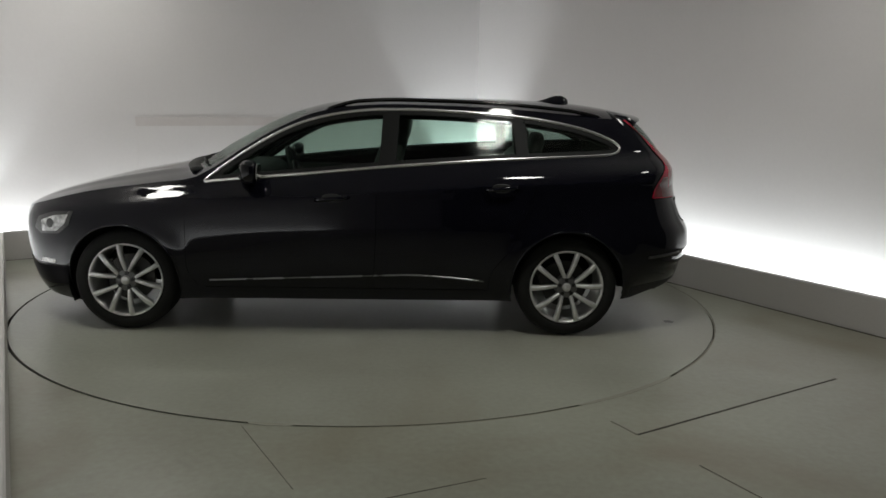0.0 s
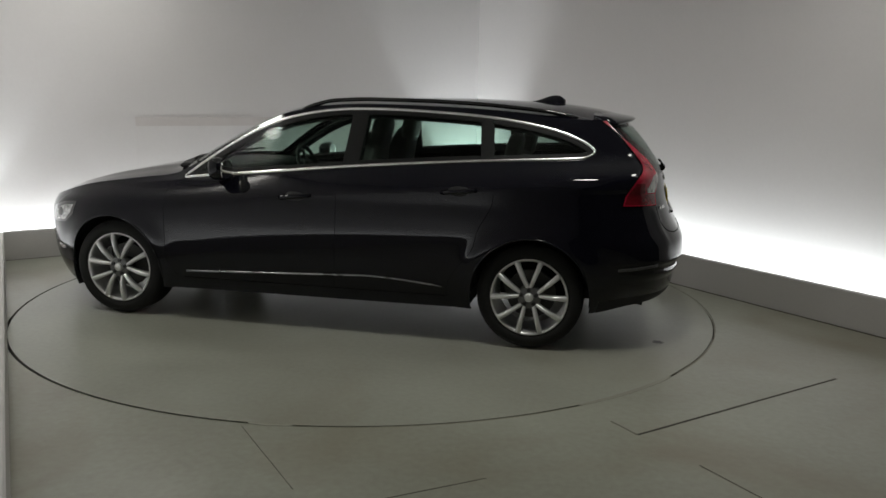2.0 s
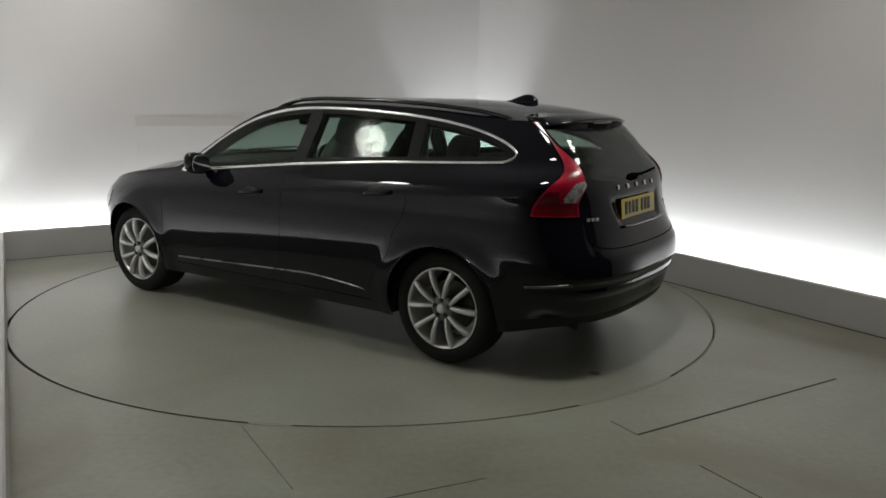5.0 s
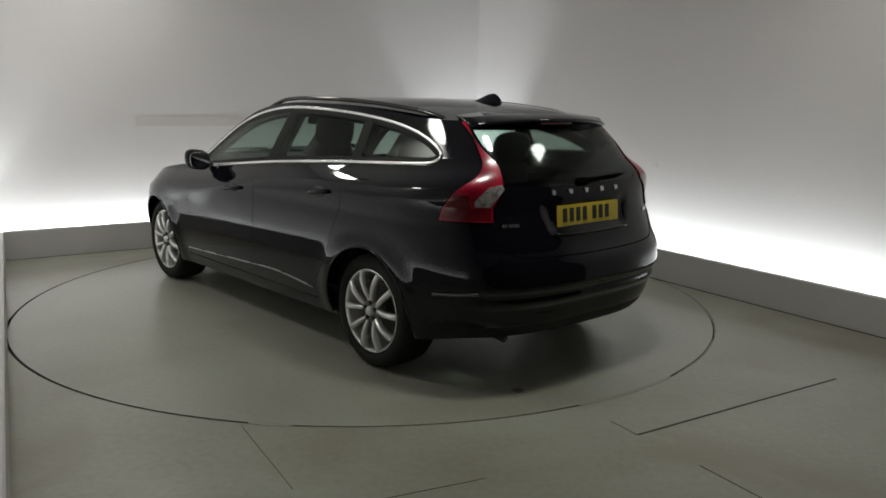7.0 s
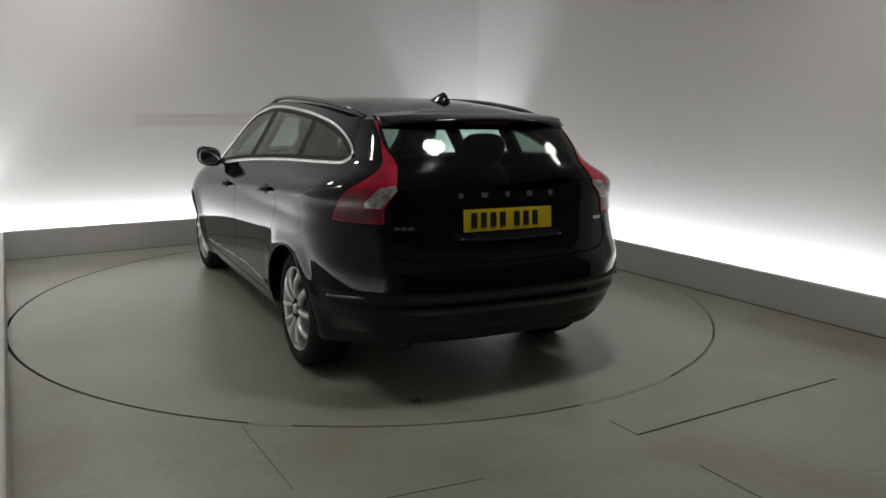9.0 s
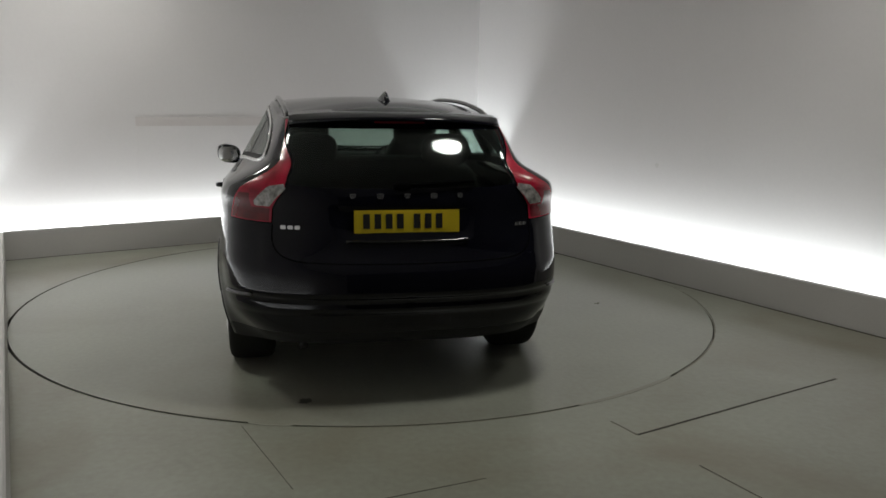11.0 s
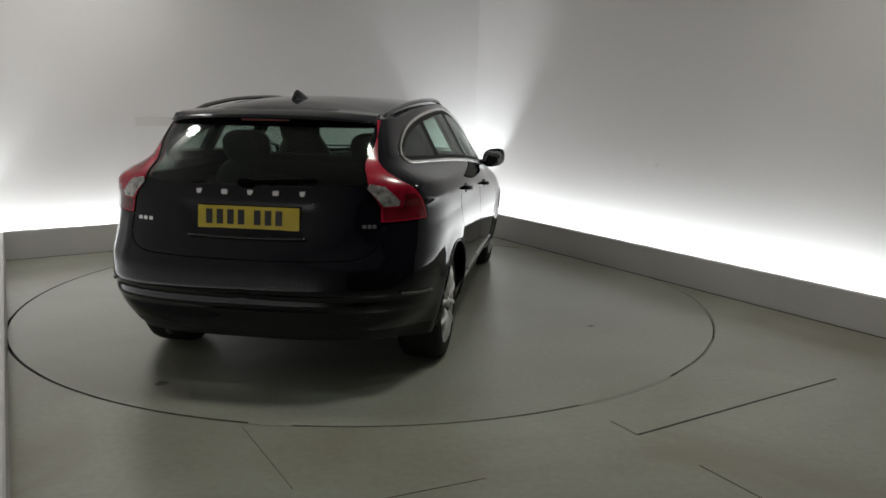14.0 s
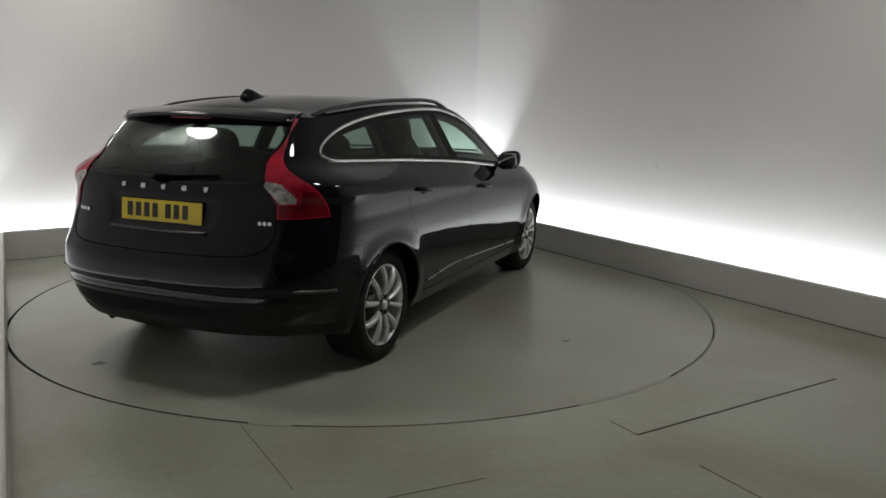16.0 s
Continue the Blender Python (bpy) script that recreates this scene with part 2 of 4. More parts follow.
def cove_light(p, q, n, off):
    """A long metal channel that holds the strip."""
    thing = tagged(new("cove_light"), "slim white channel lamp lying behind the kerb", "lamp", "cove lamps")
    d = (q - p).normalized()
    p, q = p + n * (off - 0.04), q + n * (off - 0.04)
    part("channel", prism(bmesh.new(), [p, q, q + n * 0.08, p + n * 0.08], 0.0, 0.03), WALL, thing)
    part("lip", prism(bmesh.new(), [p, q, q + n * 0.008, p + n * 0.008], 0.03, 0.045), WALL, thing)


for nm, p, q, n, off in STRIPS:
    cove_light(p, q, n, off)


def up_light(p):
    """A short round can, open at the top, on the floor."""
    thing = tagged(new("up_light"), "small white round up-light in the corner of the cove", "lamp", "corner up-lights")
    thing.location = (*p, 0)
    n = 24
    for nm, prof in (("can", [(0.0, 0.0), (0.05, 0.0), (0.052, 0.10), (0.062, 0.11), (0.062, UPLIGHT_Z), (0.056, UPLIGHT_Z), (0.056, 0.112), (0.0, 0.112)]),
                     ("foot", [(0.0, 0.001), (0.07, 0.001), (0.07, 0.010), (0.053, 0.014)])):
        bm = bmesh.new()
        rings = [[bm.verts.new((r * math.cos(i * math.tau / n), r * math.sin(i * math.tau / n), z)) for i in range(n)] for r, z in prof]
        for a, b in zip(rings, rings[1:]):
            for i in range(n):
                if a[0].co.to_2d().length > 0 or b[0].co.to_2d().length > 0:
                    bm.faces.new((a[i], a[(i + 1) % n], b[(i + 1) % n], b[i]))
        bmesh.ops.remove_doubles(bm, verts=bm.verts, dist=1e-6)
        bmesh.ops.recalc_face_normals(bm, faces=bm.faces)
        part(nm, bm, WALL, thing)


for p in UPLIGHTS:
    up_light(p)


# the dark sealed joint at the foot of the kerbs
for p, q, n in ((C0, C1, NL), (C0, K2, NR)):
    seam("floor_joint", p - n * 0.010, q - n * 0.010, 0.014 if n == NL else 0.024, GAP)


# ---------- the car: materials ----------
def simple(name, color, rough, metal=0.0, coat=0.0, spec=0.5, bump=0.0, fine=220.0, coat_rough=0.03, vary=(0.85, 1.12), size=7.0, coat_ior=1.37):
    m, nt, b = nodes(name)
    N, L = nt.nodes.new, nt.links.new
    tc, n1 = N("ShaderNodeTexCoord"), N("ShaderNodeTexNoise")
    n1.inputs["Scale"].default_value, n1.inputs["Detail"].default_value = size, 6
    L(tc.outputs["Object"], n1.inputs["Vector"])
    cr = N("ShaderNodeValToRGB")
    cr.color_ramp.elements[0].position, cr.color_ramp.elements[1].position = 0.25, 0.75
    cr.color_ramp.elements[0].color = (*[c * vary[0] for c in color], 1)
    cr.color_ramp.elements[1].color = (*[min(1, c * vary[1]) for c in color], 1)
    L(n1.outputs[0], cr.inputs[0]), L(cr.outputs[0], b.inputs["Base Color"])
    mr = N("ShaderNodeMapRange")
    mr.inputs["To Min"].default_value, mr.inputs["To Max"].default_value = rough * 0.85, rough * 1.15
    L(n1.outputs[0], mr.inputs["Value"]), L(mr.outputs[0], b.inputs["Roughness"])
    b.inputs["Metallic"].default_value, b.inputs["Coat Weight"].default_value = metal, coat
    b.inputs["Coat IOR"].default_value = coat_ior
    b.inputs["Specular IOR Level"].default_value, b.inputs["Coat Roughness"].default_value = spec, coat_rough
    if bump:
        n2, bp = N("ShaderNodeTexNoise"), N("ShaderNodeBump")
        n2.inputs["Scale"].default_value = fine
        L(tc.outputs["Object"], n2.inputs["Vector"])
        bp.inputs["Strength"].default_value, bp.inputs["Distance"].default_value = bump, 0.001
        L(n2.outputs[0], bp.inputs["Height"]), L(bp.outputs[0], b.inputs["Normal"])
    return m


def glazing(name, tint, gloss_rough=0.06, base=0.010):
    """A thin pane: clear tinted passage, with gloss that grows at a flat angle."""
    m = bpy.data.materials.new(name)
    m.use_nodes = True
    nt = m.node_tree
    nt.nodes.clear()
    N, L = nt.nodes.new, nt.links.new
    out, mix, tr, gl = N("ShaderNodeOutputMaterial"), N("ShaderNodeMixShader"), N("ShaderNodeBsdfTransparent"), N("ShaderNodeBsdfGlossy")
    lw, pw, ma = N("ShaderNodeLayerWeight"), N("ShaderNodeMath"), N("ShaderNodeMath")
    tr.inputs[0].default_value = (*tint, 1)
    gl.inputs["Roughness"].default_value = gloss_rough
    pw.operation, ma.operation = "POWER", "MULTIPLY_ADD"
    lw.inputs["Blend"].default_value, pw.inputs[1].default_value = 0.5, 4.0
    ma.inputs[1].default_value, ma.inputs[2].default_value = 0.6, base
    L(lw.outputs["Facing"], pw.inputs[0]), L(pw.outputs[0], ma.inputs[0]), L(ma.outputs[0], mix.inputs[0])
    L(tr.outputs[0], mix.inputs[1]), L(gl.outputs[0], mix.inputs[2]), L(mix.outputs[0], out.inputs[0])
    return m


PAINT = simple("black_car_paint", (0.0036, 0.0036, 0.0068), 0.40, 0.0, 1.0, 0.0, coat_rough=0.045, coat_ior=1.41)
SATINBLACK = simple("satin_black_pillar", (0.006, 0.006, 0.006), 0.55, spec=0.15)
GLOSSBLACK = simple("gloss_black_trim", (0.004, 0.004, 0.004), 0.12, 0, 0.6)
PLASTIC = simple("black_plastic", (0.014, 0.014, 0.014), 0.6, spec=0.25, bump=0.2)
RUBBER = simple("tyre_rubber", (0.015, 0.015, 0.014), 0.8, spec=0.2, bump=0.3)
CHROME = simple("satin_chrome", (0.88, 0.88, 0.87), 0.24, 1.0)
DULLCHROME = simple("dull_chrome", (0.30, 0.30, 0.30), 0.28, 1.0)
# grey metal that stands for the highlight on the bumper crease
GLINTMETAL = simple("crease_glint_metal", (0.13, 0.13, 0.13), 0.30, 1.0)
ALLOY = simple("silver_alloy", (0.68, 0.68, 0.67), 0.30, 0.5, 0.4)
# darker copy of ALLOY: the hub recess's shade is in the colour
HUBSHADE = simple("shaded_alloy", (0.16, 0.16, 0.158), 0.4, 0.5)
STEEL = simple("brake_steel", (0.07, 0.068, 0.065), 0.5, 0.8)
REDLENS = simple("red_lamp_lens", (0.36, 0.004, 0.026), 0.24, 0, 0.45, coat_rough=0.15, vary=(0.45, 1.4), size=9.0)
DARKRED = simple("dark_red_lens", (0.12, 0.002, 0.007), 0.14, 0, 0.8, coat_rough=0.12, vary=(0.5, 1.4), size=9.0)
SMOKED = simple("smoked_lamp_body", (0.05, 0.05, 0.05), 0.12, 0.3, 1.0)
PALELENS = simple("clear_lamp_lens", (0.36, 0.34, 0.33), 0.15, 0.2, 1.0, vary=(0.2, 1.7), size=40.0)
LAMPGLASS = simple("headlamp_lens", (0.78, 0.79, 0.79), 0.10, 0.5, 1.0, vary=(0.2, 1.8), size=30.0)
PLATE = simple("yellow_plate", (0.62, 0.47, 0.02), 0.35, 0, 0.3)
INK = simple("black_plate_ink", (0.01, 0.01, 0.01), 0.5)
SEAM = simple("dark_shut_line", (0.004, 0.004, 0.004), 0.9, spec=0.0)
SEATMAT = simple("black_seat_leather", (0.050, 0.047, 0.042), 0.45, bump=0.2)
LINER = simple("grey_headlining", (0.20, 0.195, 0.18), 0.9, bump=0.1)
GLASS = glazing("green_tinted_glass", (0.78, 0.855, 0.82))
REARGLASS = glazing("dark_tinted_glass", (0.72, 0.785, 0.755), base=0.034)
MIRROR = simple("mirror_glass", (0.85, 0.86, 0.86), 0.02, 1.0)

# ---------- the car: body surface ----------
# x forward, y to the car's left, z up, the origin on the ground midway between the axles
AXLE, HUB_Z, TYRE_R = 1.388, 0.322, 0.322
XA, XB = 1.15, -1.15
HALF = math.pi / 2


def curve(xs, ys):
    """A smooth curve through knots (monotone cubic)."""
    xs, ys = np.array(xs, float), np.array(ys, float)
    if xs[0] > xs[-1]:
        xs, ys = xs[::-1], ys[::-1]
    h, d = np.diff(xs), np.diff(ys) / np.diff(xs)
    m = np.zeros(len(xs))
    m[0], m[-1] = d[0], d[-1]
    for i in range(1, len(xs) - 1):
        if d[i - 1] * d[i] > 0:
            w1, w2 = 2 * h[i] + h[i - 1], h[i] + 2 * h[i - 1]
            m[i] = (w1 + w2) / (w1 / d[i - 1] + w2 / d[i])

    def f(x):
        x = np.clip(np.asarray(x, float), xs[0], xs[-1])
        i = np.clip(np.searchsorted(xs, x) - 1, 0, len(xs) - 2)
        t = (x - xs[i]) / h[i]
        return ((2 * t**3 - 3 * t**2 + 1) * ys[i] + (t**3 - 2 * t**2 + t) * h[i] * m[i]
                + (-2 * t**3 + 3 * t**2) * ys[i + 1] + (t**3 - t**2) * h[i] * m[i + 1])
    return f


def smooth01(t):
    t = np.clip(t, 0, 1)
    return t * t * (3 - 2 * t)


nose_x = curve([0.12, 0.20, 0.30, 0.42, 0.55, 0.66, 0.74, 0.80], [2.13, 2.20, 2.24, 2.262, 2.268, 2.26, 2.23, 2.185])
tail_x = curve([0.20, 0.27, 0.33, 0.38, 0.445, 0.466, 0.478, 0.518, 0.538, 0.554, 0.60, 0.64, 0.66, 0.70, 0.74, 0.80, 0.90, 1.00, 1.08, 1.20, 1.30, 1.40],
               [-2.12, -2.18, -2.235, -2.250, -2.256, -2.272, -2.278, -2.274, -2.290, -2.306, -2.302, -2.296, -2.290, -2.266, -2.239, -2.211, -2.178, -2.155, -2.125, -2.045, -1.96, -1.85])
belt_z = curve([2.3, 1.6, 0.89, 0.63, 0.2, -0.3, -0.88, -1.19, -1.58, -1.9, -2.3], [0.80, 0.87, 0.935, 0.955, 1.0, 1.048, 1.092, 1.108, 1.125, 1.135, 1.14])
top_z = curve([2.32, 2.15, 2.0, 1.6, 1.2, 0.98, 0.86, 0.66, 0.41, 0.2, -0.08, -0.3, -0.64, -1.0, -1.28, -1.5, -1.7, -1.87],
              [0.70, 0.735, 0.775, 0.875, 0.935, 0.965, 1.02, 1.155, 1.30, 1.385, 1.43, 1.44, 1.436, 1.421, 1.398, 1.378, 1.372, 1.372])
mid_z = curve([2.32, 2.2, 2.04, 1.94, 1.79, 1.61, 1.19, 1.06, 0.82, 0.42, 0.14, -0.26, -0.86, -1.47, -1.71, -1.90],
              [0.70, 0.755, 0.815, 0.845, 0.885, 0.93, 1.01, 1.03, 1.175, 1.372, 1.446, 1.480, 1.484, 1.462, 1.434, 1.388])
low_z = curve([2.35, 2.1, 1.85, 1.0, -1.0, -1.75, -1.95, -2.2, -2.4], [0.185, 0.17, 0.165, 0.215, 0.225, 0.245, 0.27, 0.30, 0.30])
low_w = curve([0.10, 0.20, 0.30, 0.42, 0.55, 0.66, 0.76, 0.86], [0.79, 0.842, 0.882, 0.910, 0.923, 0.926, 0.922, 0.915])
rel_w = curve([-0.40, -0.22, -0.15, -0.09, -0.045, -0.012, 0.0, 0.05], [0.93, 0.926, 0.917, 0.892, 0.86, 0.832, 0.822, 0.793])
taper_low = curve([2.4, 0.8, -1.0, -1.6, -2.3], [1.0, 1.0, 1.0, 0.985, 0.935])
taper_top = curve([2.4, 0.9, 0.2, -0.3, -0.9, -1.5, -1.75, -2.2], [0.97, 0.98, 1.03, 1.015, 0.965, 0.875, 0.838, 0.79])


def width(x, z):
    """Half the body's width in its straight part."""
    b = belt_z(x)
    r = z - b
    lower = np.minimum(low_w(z), rel_w(r))
    upper = 0.822 - 0.56 * r
    w = np.where(r > 0, upper, lower)
    k = smooth01((r + 0.1) / 0.15)
    w = w * (taper_low(x) * (1 - k) + taper_top(x) * k)
    w = w * (1 - 0.10 * smooth01((0.46 - z) / 0.2) * smooth01((-1.75 - x) / 0.25))
    for ax in (AXLE, -AXLE):                      # flared arches
        d = np.hypot(x - ax, z - 0.33)
        w = w + 0.016 * np.exp(-((d - 0.37) / 0.075) ** 2) * smooth01((0.8 - z) / 0.25)
    return w


# plan of the ends: from the centre (U 1, V 0) round the corner to the side (U 0, V 1)
def end_table(k, m):
    p = HALF * 0.5 * (1 - np.cos(np.linspace(0, math.pi, 20001)))
    return np.clip(np.cos(p), 0, 1) ** (2 / k), np.sin(p) ** (2 / m)


FU, FV = end_table(2.35, 2.25)
RU, RV = end_table(6.0, 2.9)
FS = np.concatenate([[0], np.cumsum(np.hypot(np.diff(FU) * (2.28 - XA), np.diff(FV) * 0.92))])
RS = np.concatenate([[0], np.cumsum(np.hypot(np.diff(RU) * (2.22 + XB), np.diff(RV) * 0.88))])
S1 = FS[-1]
S2 = S1 + (XA - XB)
S3 = S2 + RS[-1]


def flat_tail(z):
    """The tail is flatter across at the height of its window."""
    return 1 - 0.46 * smooth01((np.asarray(z) - 0.93) / 0.2)


def plan(s, z):
    """x and the share of the width at girth s and height z."""
    s, z = np.asarray(s, float), np.asarray(z, float)
    uf, vf = np.interp(s, FS, FU), np.interp(s, FS, FV)
    ur, vr = np.interp(S3 - s, RS, RU), np.interp(S3 - s, RS, RV)
    x = np.where(s < S1, XA + (nose_x(z) - XA) * uf, np.where(s > S2, XB + (tail_x(z) - XB) * ur ** flat_tail(z), XA - (s - S1)))
    return x, np.where(s < S1, vf, np.where(s > S2, vr, 1.0))


def skin(s, z):
    x, v = plan(s, z)
    y = width(x, z) * v
    # the recess round the number plate, and the bumper's fold
    rear = smooth01((s - S2 - 0.5) / 0.4)
    ay = np.abs(y)
    rec = smooth01((0.335 + 0.35 * (z - 0.80) - ay) / 0.07) * smooth01((z - 0.790) / 0.05) * smooth01((0.99 - z) / 0.075)
    ridge = np.exp(-((ay - 0.672) / 0.030) ** 2) * smooth01((z - 0.60) / 0.12) * smooth01((0.89 - z) / 0.06)
    x = x + (0.014 * rec - 0.009 * ridge) * rear
    return np.stack([x, y, z + 0 * x], -1)


def side(x, z):
    """The girth at a place on the side."""
    if x > XA:
        return float(np.interp((x - XA) / (float(nose_x(z)) - XA), FU[::-1], FS[::-1]))
    if x < XB:
        return float(S3 - np.interp(((x - XB) / (float(tail_x(z)) - XB)) ** (1 / float(flat_tail(z))), RU[::-1], RS[::-1]))
    return S1 + XA - x


def back(y, z):
    """The girth at a place on the tail, y from the middle."""
    s = S3 - 0.5 * y
    for _ in range(30):
        x, v = plan(s, z)
        s = S3 - float(np.interp(min(1, y / float(width(x, z))), RV, RS))
    return s


SS = np.linspace(0, S3, 1201)


def top_of(s):
    """The height of the shell's upper edge."""
    z = np.full(np.shape(s), 1.0)
    for _ in range(40):
        z = 0.5 * z + 0.5 * top_z(plan(s, z)[0])
    return z


TOPZ = top_of(SS)
LOWZ = low_z(plan(SS, 0.25 + 0 * SS)[0])
top_at = lambda s: np.interp(s, SS, TOPZ)
low_at = lambda s: np.interp(s, SS, LOWZ)


def spline(pts, n=10, closed=True):
    """A smooth line through a few points."""
    p = np.array(pts, float)
    out = []
    m = len(p)
    for i in range(m if closed else m - 1):
        a, b, c, d = (p[(i - 1) % m], p[i], p[(i + 1) % m], p[(i + 2) % m]) if closed else (p[max(i - 1, 0)], p[i], p[i + 1], p[min(i + 2, m - 1)])
        for t in np.arange(n) / n:
            out.append(0.5 * (2 * b + (c - a) * t + (2 * a - 5 * b + 4 * c - d) * t * t + (3 * b - a - 3 * c + d) * t**3))
    if not closed:
        out.append(p[-1])
    return np.array(out)


def dense(pts, step=0.03, closed=True):
    p = np.array(pts, float)
    out = []
    for i in range(len(p) if closed else len(p) - 1):
        a, b = p[i], p[(i + 1) % len(p)]
        n = max(1, int(np.ceil(np.hypot(*(b - a)) / step)))
        out += [a + (b - a) * j / n for j in range(n)]
    if not closed:
        out.append(p[-1])
    return np.array(out)


def inset(poly, d):
    p = np.array(poly, float)
    t = np.roll(p, -1, 0) - np.roll(p, 1, 0)
    t /= np.maximum(np.hypot(*t.T), 1e-9)[:, None]
    area2 = np.sum(p[:, 0] * np.roll(p[:, 1], -1) - np.roll(p[:, 0], -1) * p[:, 1])
    n = np.stack([-t[:, 1], t[:, 0]], 1) * (1 if area2 > 0 else -1)
    return p + n * d


def clip(poly, a, b, c):
    """The piece of the outline where a*x + b*z >= c."""
    out = []
    for i in range(len(poly)):
        p, q = poly[i], poly[(i + 1) % len(poly)]
        fp, fq = a * p[0] + b * p[1] - c, a * q[0] + b * q[1] - c
        if fp >= 0:
            out.append(p)
        if fp * fq < 0:
            out.append(p + (q - p) * fp / (fp - fq))
    return np.array(out)


def inside(poly, pts):
    x, y = pts[:, 0], pts[:, 1]
    r = np.zeros(len(pts), bool)
    n = len(poly)
    for i in range(n):
        (x1, y1), (x2, y2) = poly[i], poly[(i + 1) % n]
        if y1 == y2:
            continue
        r ^= ((y1 > y) != (y2 > y)) & (x < (x2 - x1) * (y - y1) / (y2 - y1) + x1)
    return r


to_s = lambda pts: np.array([(side(x, z), z) for x, z in pts])

# outlines on the side, as x and z
DLO = spline([(0.885, 0.955), (0.68, 1.112), (0.43, 1.262), (0.2, 1.350), (-0.08, 1.400), (-0.35, 1.411), (-0.64, 1.405), (-1.0, 1.384), (-1.28, 1.350),
              (-1.50, 1.303), (-1.66, 1.243), (-1.725, 1.188), (-1.68, 1.148), (-1.56, 1.136), (-1.19, 1.118), (-0.88, 1.102), (-0.3, 1.060), (0.2, 1.012), (0.63, 0.969), (0.80, 0.952)], 6)
FRAME = inset(DLO, 0.014)
WIN_F = inset(clip(clip(FRAME, 1, 0.05, -0.225 + 0.05 * 1.2), -1, 0, -0.80), 0.022)
WIN_R = inset(clip(clip(FRAME, -1, -0.05, 0.285 - 0.05 * 1.2), 1, -0.10, -1.07 - 0.10 * 1.2), 0.022)
WIN_Q = inset(clip(FRAME, -1, 0.10, 1.105 + 0.10 * 1.2), 0.022)


def door_poly(front, rear, xt0, xt1):
    top = [(x, float(belt_z(x)) + 0.018) for x in np.linspace(xt0, xt1, 14)]
    return np.array(front + top + rear)


F_FRONT = [(0.985 - 0.10 * smooth01((0.45 - z) / 0.25), z) for z in np.linspace(0.30, 0.90, 14)]
F_REAR = [(-0.165 - 0.02 * math.sin((z - 0.3) * 3), z) for z in np.linspace(1.0, 0.30, 14)]
R_FRONT = [(x - 0.009, z) for x, z in F_REAR[::-1]]
R_REAR = [(-1.06 - 0.10 * float(smooth01((z - 0.66) / 0.25)) + 0.17 * float(smooth01((0.66 - z) / 0.3)), z) for z in np.linspace(1.06, 0.30, 18)]
DOOR_F = door_poly(F_FRONT, F_REAR, 0.93, -0.17)
DOOR_R = door_poly(R_FRONT, R_REAR, -0.20, -1.13)


def arch(ax, r=0.362, n=40):
    """The opening round a wheel."""
    return np.array([(ax + r * math.cos(a), 0.325 + r * math.sin(a)) for a in np.linspace(-0.55, math.pi + 0.55, n)] + [(ax - r * 0.82, 0.02), (ax + r * 0.82, 0.02)])


LAMP = dense([(side(-1.775, 1.365), 1.365), (side(-1.912, 1.225), 1.225), (side(-2.000, 1.118), 1.118), (side(-2.005, 1.085), 1.085), (side(-1.975, 1.040), 1.040), (side(-1.905, 0.892), 0.892),
              (back(0.645, 0.885), 0.885), (back(0.64, 0.955), 0.955), (back(0.578, 1.045), 1.045), (back(0.572, 1.085), 1.085), (back(0.566, 1.24), 1.24), (back(0.558, 1.362), 1.362)])
LAMP_W = dense([(back(0.652, 0.960), 0.960), (back(0.575, 1.045), 1.045), (back(0.585, 1.066), 1.066), (back(0.655, 1.055), 1.055), (back(0.725, 0.985), 0.985), (back(0.72, 0.963), 0.963)])
LAMP_LOW = dense([(side(-1.972, 1.02), 1.02), (side(-1.912, 0.897), 0.897), (back(0.655, 0.890), 0.890), (back(0.65, 0.952), 0.952), (back(0.735, 0.955), 0.955), (side(-2.02, 1.02), 1.02)])
HEAD_IN = dense([(side(1.955, 0.675), 0.675), (side(1.84, 0.715), 0.715), (side(1.735, 0.728), 0.728), (side(1.755, 0.672), 0.672), (side(1.82, 0.622), 0.622), (side(1.945, 0.607), 0.607)])
HEAD_EYE = dense([(side(1.875 + 0.030 * math.cos(k), 0.665 + 0.030 * math.sin(k)), 0.665 + 0.030 * math.sin(k)) for k in np.arange(14) * math.tau / 14])
TAILGLASS = dense([(back(0.546, 1.330), 1.330), (back(0.553, 1.25), 1.25), (back(0.562, 1.10), 1.10), (back(0.555, 1.066), 1.066), (back(0.45, 1.055), 1.055), (back(0.30, 1.050), 1.050), (S3, 1.046), (S3, 1.330)])
TAILGATE = dense([(back(0.552, 1.366), 1.366), (back(0.560, 1.24), 1.24), (back(0.568, 1.085), 1.085), (back(0.572, 1.04), 1.04), (back(0.638, 0.945), 0.945), (back(0.642, 0.88), 0.88), (back(0.645, 0.80), 0.80), (back(0.615, 0.745), 0.745), (back(0.54, 0.715), 0.715),
                  (back(0.40, 0.706), 0.706), (S3, 0.70), (S3, 1.368)])
BUMPER = dense([(side(-1.742, 0.60), 0.60), (side(-1.80, 0.68), 0.68), (side(-2.0, 0.700), 0.700), (back(0.66, 0.700), 0.700), (back(0.3, 0.694), 0.694), (S3, 0.692), (S3, 0.10), (side(-1.742, 0.10), 0.10)])
VALANCE = dense([(side(-1.80, 0.325), 0.325), (back(0.7, 0.345), 0.345), (back(0.55, 0.355), 0.355), (S3, 0.36), (S3, 0.10), (side(-1.80, 0.10), 0.10)])
HEADLAMP = dense([(side(1.985, 0.695), 0.695), (side(1.84, 0.738), 0.738), (side(1.70, 0.752), 0.752), (side(1.725, 0.665), 0.665), (side(1.81, 0.605), 0.605), (side(1.96, 0.59), 0.59), (side(2.02, 0.62), 0.62)])
